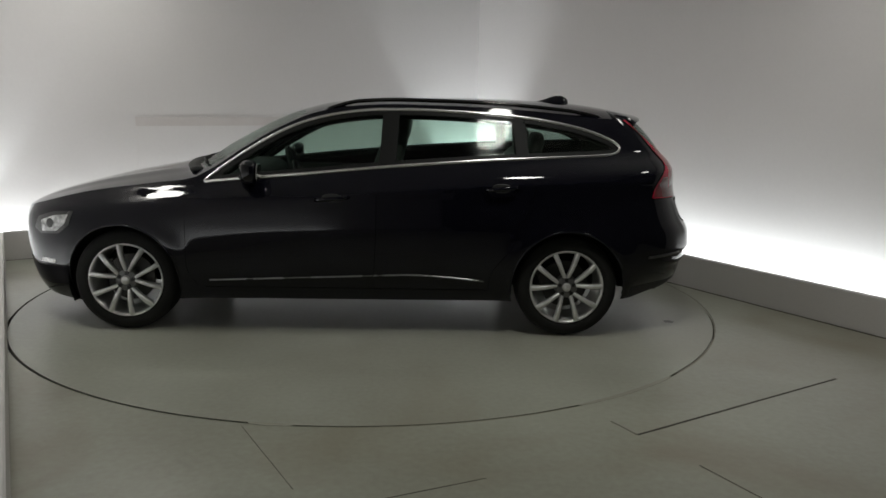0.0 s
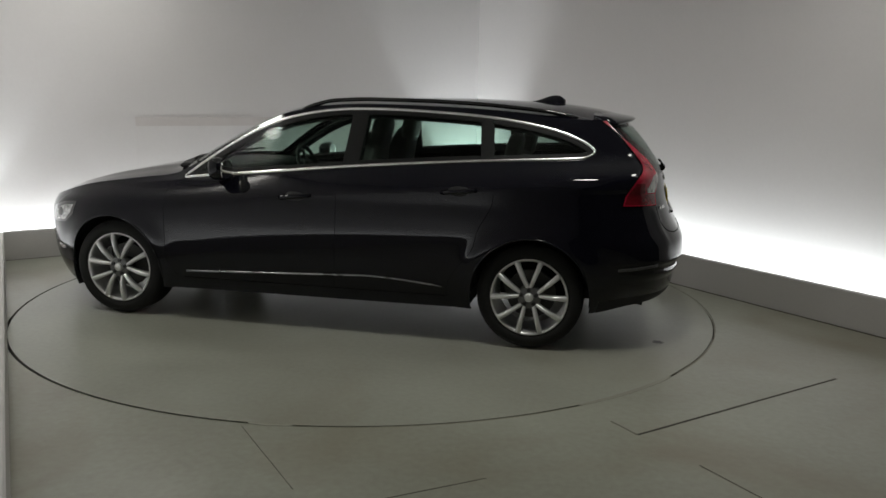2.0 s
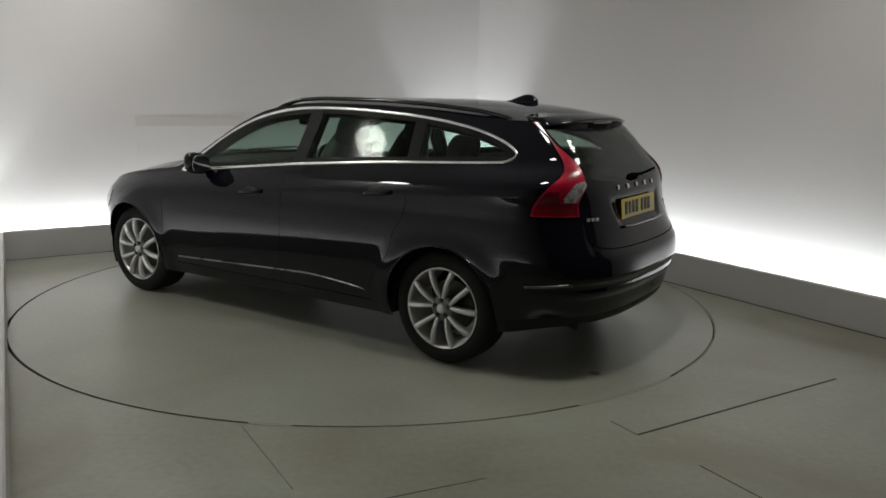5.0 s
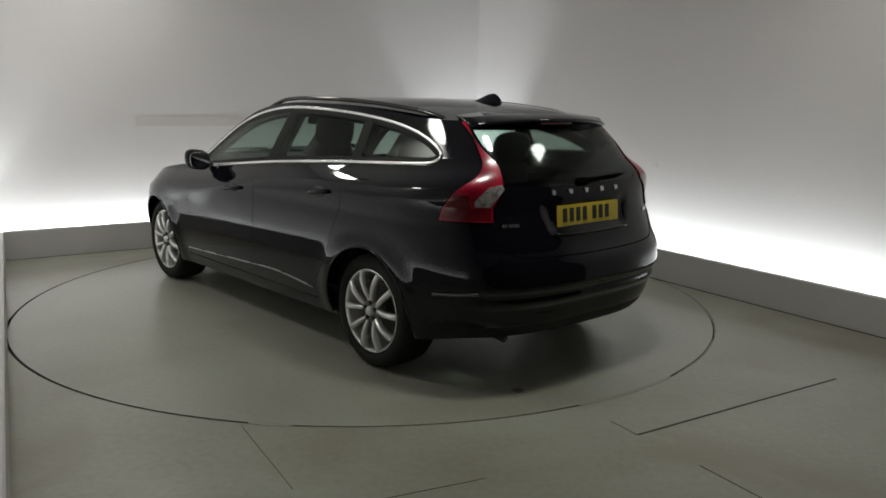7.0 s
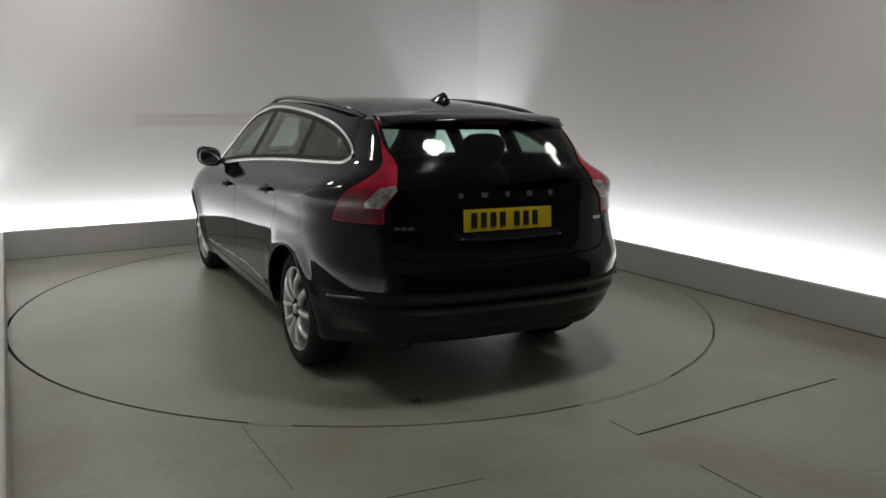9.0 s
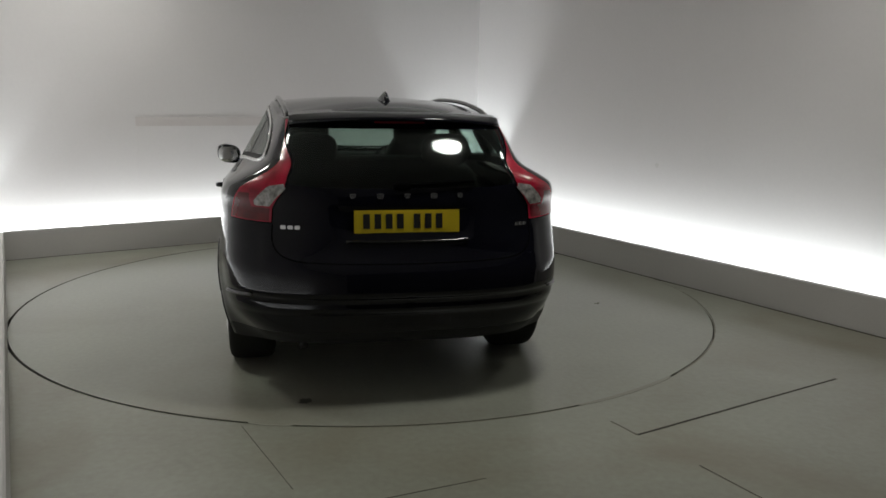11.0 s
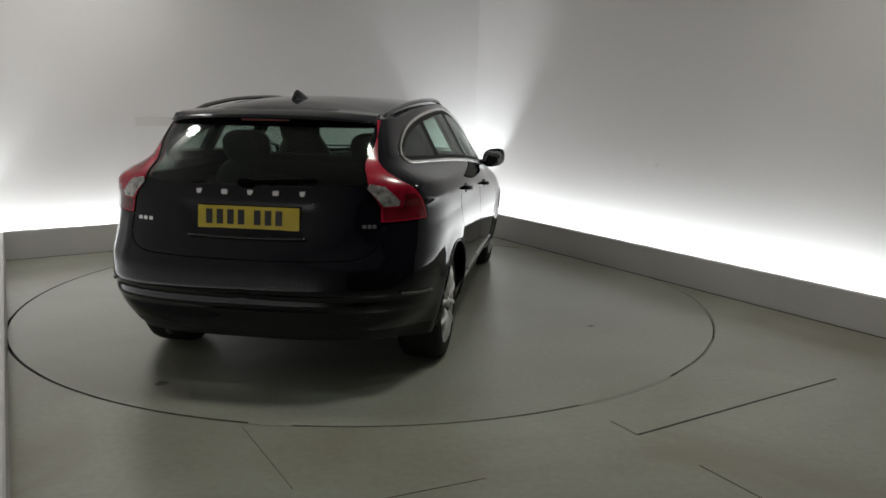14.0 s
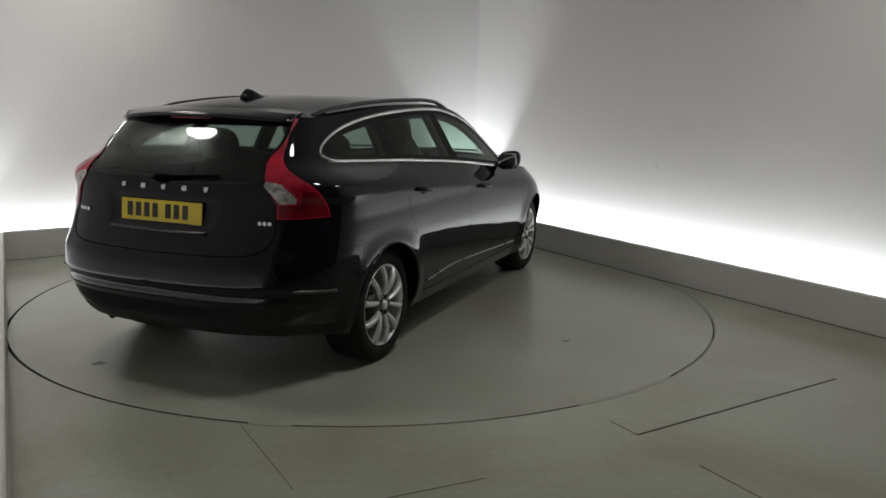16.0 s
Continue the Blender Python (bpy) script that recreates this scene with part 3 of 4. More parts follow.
GRILLE = dense([(0, 0.665), (0.36, 0.665), (0.42, 0.60), (0.33, 0.44), (0, 0.43)])
FBUMPER = dense([(0, 0.60), (0.7, 0.60), (side(2.06, 0.58), 0.58), (side(1.80, 0.60), 0.60), (side(1.742, 0.55), 0.55), (side(1.742, 0.10), 0.10), (0, 0.10)])
DAYLIGHT = dense([(side(1.97, 0.430), 0.430), (side(1.85, 0.432), 0.432), (side(1.86, 0.408), 0.408), (side(1.98, 0.40), 0.40)])

REGIONS = [("window_f", to_s(dense(WIN_F)), GLASS), ("window_r", to_s(dense(WIN_R)), GLASS), ("window_q", to_s(dense(WIN_Q)), GLASS),
           ("window_frame", to_s(dense(FRAME)), GLOSSBLACK),
           ("reversing_lens", LAMP_W, PALELENS), ("fog_lens", LAMP_LOW, DARKRED), ("tail_lamp", LAMP, REDLENS), ("rear_window", TAILGLASS, GLASS), ("tailgate", TAILGATE, PAINT),
           ("valance", VALANCE, PLASTIC), ("rear_bumper", BUMPER, PAINT), ("projector", HEAD_EYE, SMOKED), ("lamp_reflector", HEAD_IN, LAMPGLASS), ("headlamp", HEADLAMP, SMOKED), ("grille", GRILLE, PLASTIC), ("day_light", DAYLIGHT, PALELENS),
           ("front_bumper", FBUMPER, PAINT), ("door_f", to_s(dense(DOOR_F)), PAINT), ("door_r", to_s(dense(DOOR_R)), PAINT)]


def loop_edges(start, n):
    return [(start + i, start + (i + 1) % n) for i in range(n)]


from mathutils.geometry import delaunay_2d_cdt


def fill(outer, cuts, inner, grid):
    """Triangles over an outline with inner lines; returns points, triangles and their centres."""
    pts, edges = [], []
    for poly in [outer] + cuts + inner:
        edges += loop_edges(len(pts), len(poly))
        pts += [tuple(p) for p in poly]
    pts += [tuple(p) for p in grid]
    v, _, f, *_ = delaunay_2d_cdt([Vector(p) for p in pts], edges, [], 0, 1e-5)
    v = np.array([tuple(p) for p in v])
    f = np.array([t for t in f if len(t) == 3])
    c = v[f].mean(1)
    ok = inside(outer, c)
    for k in cuts:
        ok &= ~inside(k, c)
    return v, f[ok], c[ok]


gs = np.linspace(0, S3, 190)
edge_s = np.linspace(0, S3, 260)
OUTER = np.array([(s, float(low_at(s))) for s in edge_s] + [(s, float(top_at(s))) for s in edge_s[::-1]])
OUTER = np.concatenate([OUTER[:260], [(S3, z) for z in np.linspace(OUTER[259, 1], OUTER[260, 1], 44)[1:-1]], OUTER[260:], [(0.0, z) for z in np.linspace(OUTER[-1, 1], OUTER[0, 1], 24)[1:-1]]])
GRID = np.array([(s, z) for s in gs for z in np.arange(0.13, 1.45, 0.017) if low_at(s) + 0.008 < z < top_at(s) - 0.008 and 0.01 < s < S3 - 0.01])
ARCHES = [to_s(arch(AXLE)), to_s(arch(-AXLE))]
hv, hf, hc = fill(OUTER, ARCHES, [r[1] for r in REGIONS], GRID)
kind = np.full(len(hf), -1)
for i in range(len(REGIONS) - 1, -1, -1):
    kind[inside(REGIONS[i][1], hc)] = i
co = skin(hv[:, 0], hv[:, 1])
co[hv[:, 0] > S3 - 1e-4, 1] = 0
co[hv[:, 0] < 1e-4, 1] = 0


def face_out(v, f, ref):
    """Turns the triangles so that they face away from a point."""
    n = np.cross(v[f[:, 1]] - v[f[:, 0]], v[f[:, 2]] - v[f[:, 0]])
    flip = ((v[f].mean(1) - ref) * n).sum(1) < 0
    f = f.copy()
    f[flip] = f[flip][:, ::-1]
    return f


hf = face_out(co, hf, np.array((0.0, 0.0, 0.6)) + np.zeros(3))
# the other half
on_mid = np.abs(co[:, 1]) < 1e-6
remap = np.arange(len(co))
remap[~on_mid] = len(co) + np.arange((~on_mid).sum())
full = np.concatenate([co, co[~on_mid] * (1, -1, 1)])
faces = np.concatenate([hf, remap[hf][:, ::-1]])
kinds = np.concatenate([kind, kind])
lefts = np.concatenate([np.ones(len(hf), bool), np.zeros(len(hf), bool)])


def normals(v, f):
    n = np.cross(v[f[:, 1]] - v[f[:, 0]], v[f[:, 2]] - v[f[:, 0]])
    out = np.zeros_like(v)
    for k in range(3):
        np.add.at(out, f[:, k], n)
    return out / np.maximum(np.linalg.norm(out, axis=1), 1e-12)[:, None]


def true_normals(sz, ref):
    """The skin's own normals, from its slopes."""
    e = 5e-3
    s, z = sz[:, 0], sz[:, 1]
    a = skin(np.minimum(s + e, S3), z) - skin(np.maximum(s - e, 0), z)
    b = skin(s, z + e) - skin(s, z - e)
    n = np.cross(a, b)
    n /= np.maximum(np.linalg.norm(n, axis=1), 1e-9)[:, None]
    n[(n * ref).sum(1) < 0] *= -1
    return n


mesh_n = normals(full, faces)
half_n = true_normals(hv, mesh_n[:len(co)])
half_n[on_mid, 1] = 0
half_n /= np.linalg.norm(half_n, axis=1)[:, None]
NORM = np.concatenate([half_n, half_n[~on_mid] * (1, -1, 1)])


def sheet(name, v, f, nrm, mat, parent, label="", thick=0.0, lift=0.0):
    """A piece of skin as a part: a front face, and for a thick one a back and a rim."""
    used, inv = np.unique(f, return_inverse=True)
    f = inv.reshape(-1, 3)
    p, n = v[used] + nrm[used] * lift, nrm[used]
    if thick:
        ed = {}
        for t in f:
            for a, b in ((t[0], t[1]), (t[1], t[2]), (t[2], t[0])):
                ed[(a, b)] = 1
        rim = [(a, b) for a, b in ed if (b, a) not in ed]
        k = len(p)
        sides = [t for a, b in rim for t in ((b, a, a + k), (b, a + k, b + k))]
        f = np.concatenate([f, f[:, ::-1] + k, np.array(sides)])
        p, n = np.concatenate([p, p - n * thick]), np.concatenate([n, -n])
    me = bpy.data.meshes.new(name)
    me.from_pydata(p.tolist(), [], f.tolist())
    for q in me.polygons:
        q.use_smooth = True
    me.normals_split_custom_set_from_vertices(n.tolist())
    me.materials.append(mat)
    ob = new(name, me)
    ob.parent = parent
    if label:
        ob["label"] = label
    return ob


car = tagged(new("estate_car"), "black estate car with chrome window trim on a turntable", "car")
pieces = {}
for i, (nm, _, mat) in enumerate(REGIONS):
    for lf in (True, False):
        f = faces[(kinds == i) & (lefts == lf)]
        pieces[(nm, lf)] = f
both = lambda nm: np.concatenate([pieces[(nm, True)], pieces[(nm, False)]])
body = sheet("body", full, faces[kinds == -1], NORM, PAINT, car, "gloss black painted body shell", 0.004)
tailgate = sheet("tailgate", full, both("tailgate"), NORM, PAINT, car, "", 0.004)
sheet("rear_window", full, both("rear_window"), NORM, REARGLASS, tailgate, "dark tinted rear window", 0.004)
sheet("rear_bumper", full, both("rear_bumper"), NORM, PAINT, car, "", 0.004)
sheet("valance", full, both("valance"), NORM, PLASTIC, car, "matt black lower bumper", 0.004)
sheet("front_bumper", full, both("front_bumper"), NORM, PAINT, car, "", 0.004)
sheet("grille", full, both("grille"), NORM, PLASTIC, car, "black radiator grille", 0.004)
DOORS = {}
for lf in (True, False):
    df = DOORS[("f", lf)] = sheet("front_door", full, pieces[("door_f", lf)], NORM, PAINT, car, "", 0.004)
    dr = DOORS[("r", lf)] = sheet("rear_door", full, pieces[("door_r", lf)], NORM, PAINT, car, "", 0.004)
    sheet("door_window", full, pieces[("window_f", lf)], NORM, GLASS, df, "green-tinted side glass", 0.004)
    sheet("door_window", full, pieces[("window_r", lf)], NORM, GLASS, dr, "green-tinted side glass", 0.004)
    sheet("quarter_window", full, pieces[("window_q", lf)], NORM, REARGLASS, car, "green-tinted quarter glass", 0.004)
    sheet("window_frame", full, pieces[("window_frame", lf)], NORM, SATINBLACK, car, "satin black window pillars", 0.06)
    tl = sheet("tail_lamp", full, pieces[("tail_lamp", lf)], NORM, REDLENS, car, "tall red tail lamp", 0.03, 0.006)
    sheet("reversing_lens", full, pieces[("reversing_lens", lf)], NORM, PALELENS, tl, "clear reversing lens", 0.02, 0.007)
    sheet("fog_lens", full, pieces[("fog_lens", lf)], NORM, DARKRED, tl, "dark red lower lens", 0.02, 0.006)
    hl = sheet("headlamp", full, pieces[("headlamp", lf)], NORM, SMOKED, car, "swept headlamp with pale reflector", 0.03, 0.003)
    sheet("lamp_reflector", full, pieces[("lamp_reflector", lf)], NORM, LAMPGLASS, hl, "pale silver reflector", 0.02, 0.003)
    sheet("projector", full, pieces[("projector", lf)], NORM, SMOKED, hl, "dark round projector", 0.02, 0.004)
    sheet("day_light", full, pieces[("day_light", lf)], NORM, PALELENS, car, "narrow clear day light", 0.01, 0.004)

# roof, bonnet and windscreen: rows across the car between the shell's upper edges
cs = np.linspace(0.02, S3 - 0.02, 240)


def lid(s, q):
    z = top_at(s)
    p = skin(s, z)
    x, ye = p[..., 0], p[..., 1]
    zc = np.maximum(mid_z(x), z + 0.004)
    pw = 2.2
    crown = (zc - z) * (1 - np.abs(q) ** pw)
    # two soft folds on the bonnet
    fold = 0.010 * np.exp(-((np.abs(q) - 0.62) / 0.10) ** 2) * smooth01((x - 1.0) / 0.3) * smooth01((2.15 - x) / 0.3)
    return np.stack([x, ye * q, z + crown + fold], -1)


def top_s(x):
    xs = skin(SS, TOPZ)[:, 0]
    return float(np.interp(-x, -xs, SS))


QS = 0.72
qs = np.linspace(-1, 1, 45)
LID = np.array([(s, -QS) for s in cs] + [(cs[-1], q * QS) for q in qs[1:-1]] + [(s, QS) for s in cs[::-1]] + [(cs[0], q * QS) for q in qs[::-1][1:-1]])
SCREEN = dense([(top_s(0.86 + 0.20 * (1 - abs(q) ** 2)), q * QS) for q in np.linspace(-0.93, 0.93, 21)] + [(top_s(0.26 + 0.09 * (1 - abs(q) ** 2)), q * QS) for q in np.linspace(0.90, -0.90, 21)])
BONNET = dense([(cs[0] + 0.02, q * QS) for q in np.linspace(-0.97, 0.97, 11)] + [(top_s(0.95 + 0.20 * (1 - abs(q) ** 2)), q * QS) for q in np.linspace(0.97, -0.97, 21)])
lgrid = np.array([(s, q * QS) for s in cs[1:-1:2] for q in qs[1:-1]])
lv, lf_, lc = fill(LID, [], [SCREEN, BONNET], lgrid)
lco = lid(lv[:, 0], lv[:, 1] / QS)
nn = np.cross(lco[lf_[:, 1]] - lco[lf_[:, 0]], lco[lf_[:, 2]] - lco[lf_[:, 0]])
lf_[nn[:, 2] < 0] = lf_[nn[:, 2] < 0][:, ::-1]
lnorm = normals(lco, lf_)
scr, bon = inside(SCREEN, lc), inside(BONNET, lc)
sheet("roof", lco, lf_[~scr & ~bon], lnorm, PAINT, car, "", 0.004)
sheet("windscreen", lco, lf_[scr], lnorm, GLASS, car, "green-tinted windscreen", 0.004)
sheet("bonnet", lco, lf_[bon], lnorm, PAINT, car, "gloss black folded bonnet", 0.004)
roof_only = (~scr & ~bon) & (lco[lf_].mean(1)[:, 0] < 0.2) & (lco[lf_].mean(1)[:, 0] > -1.8)
sheet("headlining", lco - (0, 0, 0.03), lf_[roof_only], lnorm, LINER, car, "pale grey roof lining", 0.01)


# ---------- swept lines on the skin ----------
def sweep(pts, rad, closed=False, n=8, flat=None):
    """A rod along points; flat: a second half-width along an axis."""
    bm = bmesh.new()
    p = [Vector(q) for q in pts]
    m = len(p)
    rings = []
    for i in range(m):
        a, b = (p[(i - 1) % m], p[(i + 1) % m]) if closed else (p[max(i - 1, 0)], p[min(i + 1, m - 1)])
        t = (b - a).normalized()
        u = Vector((0, 0, 1)) if abs(t.z) < 0.9 else Vector((1, 0, 0))
        u = (u - t * u.dot(t)).normalized()
        w = t.cross(u)
        r2 = flat or rad
        rings.append([bm.verts.new(p[i] + u * rad * math.sin(k * math.tau / n) + w * r2 * math.cos(k * math.tau / n)) for k in range(n)])
    for i in range(m if closed else m - 1):
        a, b = rings[i], rings[(i + 1) % m]
        for k in range(n):
            bm.faces.new((a[k], a[(k + 1) % n], b[(k + 1) % n], b[k]))
    if not closed:
        bm.faces.new(rings[0][::-1])
        bm.faces.new(rings[-1])
    bmesh.ops.recalc_face_normals(bm, faces=bm.faces)
    return bm


def on_skin(sz, lf=True, out=0.0):
    sz = np.array(sz, float)
    p = skin(sz[:, 0], sz[:, 1])
    e = 1e-3
    a, b = skin(sz[:, 0] + e, sz[:, 1]) - skin(sz[:, 0] - e, sz[:, 1]), skin(sz[:, 0], sz[:, 1] + e) - skin(sz[:, 0], sz[:, 1] - e)
    n = np.cross(a, b)
    n /= np.maximum(np.linalg.norm(n, axis=1), 1e-9)[:, None]
    n[(n * (p - (0, 0, 0.6))).sum(1) < 0] *= -1
    p = p + n * out
    return p if lf else p * (1, -1, 1)


for lf in (True, False):
    dl = np.array([(side(x, z), z) for x, z in dense(inset(DLO, 0.004), 0.025)])
    part("window_trim", sweep(on_skin(dl, lf, 0.002), 0.0105, True, 8, 0.007), CHROME, car, "bright chrome strip round the side windows", True)
    for pts, nm, th in ((F_FRONT, "f", DOORS[("f", lf)]), (F_REAR, "f", DOORS[("f", lf)]), (R_REAR, "r", DOORS[("r", lf)])):
        part("door_seam", sweep(on_skin(to_s(pts), lf, -0.001), 0.0018, False, 6), SEAM, th, "dark shut line", True)
    low = [(x, 0.30 + 0 * x) for x in np.linspace(0.88, -0.88, 40)]
    part("sill_seam", sweep(on_skin(to_s(low), lf, -0.001), 0.003, False, 6), SEAM, car, "dark shut line", True)
    strip = [(x, 0.345 + 0.055 * (0.85 - x) / 1.3 - 0.16 * max(0.0, -0.35 - x) ** 1.5) for x in np.linspace(0.85, -0.86, 48)]
    part("rub_strip", sweep(on_skin(to_s(strip), lf, 0.003), 0.0052, False, 8, 0.0052), DULLCHROME, car, "slim dull chrome door strip", True)
    for ax in (AXLE, -AXLE):
        part("arch_lip", sweep(on_skin(to_s([q for q in arch(ax, 0.360)[:-2] if q[1] > 0.25]), lf, 0.0), 0.006, False, 8), PAINT, car, "", True)
    part("lamp_seal", sweep(on_skin(LAMP, lf, 0.001), 0.004, True, 6), SEAM, car, "dark seal round the tail lamp", True)
    tg = np.array([(back(y, z), z) for y, z in spline([(0.642, 0.875), (0.645, 0.80), (0.615, 0.745), (0.54, 0.715), (0.40, 0.706), (0.2, 0.702), (0.001, 0.70)], 6, False)])
    part("tailgate_seam", sweep(on_skin(tg, lf, -0.001), 0.0035, False, 6), SEAM, tailgate, "dark shut line", True)
    # added rod in place of the highlight along the bumper's crease
    rf = dense([(side(-1.90, 0.520), 0.520), (side(-2.0, 0.530), 0.530), (side(-2.12, 0.545), 0.545)], 0.03, False)
    part("crease_glint", sweep(on_skin(rf, lf, 0.006), 0.008, False, 8, 0.007), GLINTMETAL, car, "slim grey line standing for the highlight on the bumper crease", True)
    # roof rail
    rx = np.linspace(0.16, -1.62, 60)
    pts = []
    for x in rx:
        s = top_s(x)
        b = lid(np.array(s), np.array(0.93))
        t = (0.16 - x) / 1.78
        h = 0.034 * min(1, 9 * t, 9 * (1 - t)) ** 0.6
        pts.append((b[0], b[1] * (1 if lf else -1), b[2] + h - 0.012))
    part("roof_rail", sweep(pts, 0.013, False, 8, 0.016), GLOSSBLACK, car, "black roof rail", True)


# ---------- wheels ----------
def lathe(prof, n=64):
    """Turned about the y axis: pairs of radius and y."""
    bm = bmesh.new()
    rings = [[bm.verts.new((r * math.cos(i * math.tau / n), y, r * math.sin(i * math.tau / n))) for i in range(n)] for r, y in prof]
    for a, b in zip(rings, rings[1:]):
        for i in range(n):
            bm.faces.new((a[i], a[(i + 1) % n], b[(i + 1) % n], b[i]))
    bmesh.ops.recalc_face_normals(bm, faces=bm.faces)
    return bm


RIM_R = 0.231


def spoke(bm, ang, w0, w1, lean):
    """One spoke from hub to rim, rounded in section."""
    n = 10
    rows = []
    for i in range(n + 1):
        t = i / n
        r = 0.060 + (RIM_R - 0.065) * t
        a = ang + lean * (1 - t) / max(r / 0.1, 0.5)
        w = w0 + (w1 - w0) * t
        y = 0.030 + 0.022 * math.sin(t * math.pi * 0.9) - 0.004 * t
        c, s = math.cos(a), math.sin(a)
        ring = []
        for k, (dw, dy) in enumerate(((-1, -0.030), (-0.92, -0.004), (-0.55, 0.003), (0, 0.005), (0.55, 0.003), (0.92, -0.004), (1, -0.030))):
            ring.append(bm.verts.new((r * c - dw * w * s, y + dy, r * s + dw * w * c)))
        rows.append(ring)
    for a, b in zip(rows, rows[1:]):
        for k in range(6):
            bm.faces.new((a[k], a[k + 1], b[k + 1], b[k]))
        bm.faces.new((a[6], a[0], b[0], b[6]))


def wheel(x, lf, turn):
    yw = 0.812 if x > 0 else 0.842
    hub = Matrix.Translation((x, yw if lf else -yw, HUB_Z)) @ (Matrix.Identity(4) if lf else pose(0, 0, 0, 0, 0, 180)) @ pose(0, 0, 0, 0, turn, 0)
    wb = bmesh.new()
    bmesh.ops.create_cone(wb, cap_ends=True, segments=32, radius1=0.055, radius2=0.055, depth=0.12, matrix=Matrix.Translation((0, -0.08, 0)) @ pose(0, 0, 0, 90, 0, 0))
    w = part("wheel", wb, STEEL, car, "ten-spoke silver alloy wheel", True)
    w.matrix_local = hub
    tyre = [(0.214, -0.19), (0.222, -0.205), (0.26, -0.212), (0.295, -0.205), (0.314, -0.188), (0.320, -0.165), (0.322, -0.13), (0.322, -0.03), (0.320, 0.0), (0.313, 0.020),
            (0.296, 0.034), (0.272, 0.040), (0.254, 0.039), (0.245, 0.034), (0.2425, 0.029), (0.240, 0.033), (0.231, 0.027), (0.224, 0.012)]
    part("tyre", lathe(tyre, 72), RUBBER, w, "black rubber tyre", True)
    rim = [(0.208, -0.19), (0.213, -0.02), (0.216, 0.010), (0.220, 0.023), (0.226, 0.030), (0.2325, 0.033), (0.2350, 0.027), (0.231, 0.010)]
    part("rim", lathe(rim, 72), ALLOY, w, "silver rim lip", True)
    for i in range(10):
        bm = bmesh.new()
        sgn = 1 if i % 2 else -1
        spoke(bm, math.tau * (i // 2) / 5 + sgn * math.radians(17.2), 0.0115, 0.0172, sgn * 0.10)
        bmesh.ops.recalc_face_normals(bm, faces=bm.faces)
        part("spoke", bm, ALLOY, w, "silver alloy spoke", True)
    part("hub_cap", lathe([(0.001, 0.046), (0.020, 0.045), (0.026, 0.041), (0.029, 0.020)], 32), ALLOY, w, "silver hub cap", True)
    part("hub_ring", lathe([(0.028, 0.028), (0.060, 0.026), (0.070, 0.020), (0.074, -0.02)], 40), HUBSHADE, w, "hub ring in alloy darkened like a shaded recess", True)
    part("brake_disc", lathe([(0.03, -0.075), (0.148, -0.075), (0.150, -0.080), (0.150, -0.098), (0.03, -0.098)], 48), STEEL, w, "grey steel brake disc")
    for i in range(5):
        a = math.tau * (i + 0.5) / 5
        bm = bmesh.new()
        bmesh.ops.create_cone(bm, cap_ends=True, segments=6, radius1=0.0125, radius2=0.0115, depth=0.016, matrix=Matrix.Translation((0.046 * math.cos(a), 0.030, 0.046 * math.sin(a))) @ pose(0, 0, 0, 90, 0, 0))
        part("wheel_bolt", bm, INK, w, "dark wheel bolt")
    bm = bmesh.new()
    box(bm, 0.115, -0.085, 0.06, 0.06, 0.05, 0.14, bevel=0.012)
    part("caliper", bm, STEEL, w, "grey brake caliper")
    # wheel house
    bm = bmesh.new()
    n = 28
    rings = [[bm.verts.new((0.372 * math.cos(a), y, 0.372 * math.sin(a) + 0.003)) for a in np.linspace(-(0.42 if x > 0 and lf else 0.04), math.pi + (0.42 if x > 0 and not lf else 0.04), n)] for y in (0.0, -0.32)]
    for i in range(n - 1):
        bm.faces.new((rings[0][i], rings[0][i + 1], rings[1][i + 1], rings[1][i]))
    bm.faces.new(rings[1])
    ob = part("wheel_house", bm, PLASTIC, car, "black wheel arch liner", True)
    ob.matrix_local = Matrix.Translation((x, yw if lf else -yw, HUB_Z)) @ (Matrix.Identity(4) if lf else pose(0, 0, 0, 0, 0, 180))


for lf in (True, False):
    wheel(AXLE, lf, 8 if lf else 20)
    wheel(-AXLE, lf, 20 if lf else 4)


# ---------- mirrors, handles, spoiler, aerial ----------
def pod(sx, sy, sz, pw=3.5, n=28, m=18):
    """A rounded box: a superellipsoid."""
    bm = bmesh.new()
    f = lambda c: math.copysign(abs(c) ** (2 / pw), c)
    rows = []
    for j in range(1, m):
        b = -HALF + math.pi * j / m
        rows.append([bm.verts.new((sx * f(math.cos(b)) * f(math.cos(a)), sy * f(math.cos(b)) * f(math.sin(a)), sz * f(math.sin(b)))) for a in np.arange(n) * math.tau / n])
    for r, q in zip(rows, rows[1:]):
        for i in range(n):
            bm.faces.new((r[i], r[(i + 1) % n], q[(i + 1) % n], q[i]))
    bm.faces.new(rows[0][::-1])
    bm.faces.new(rows[-1])
    return bm


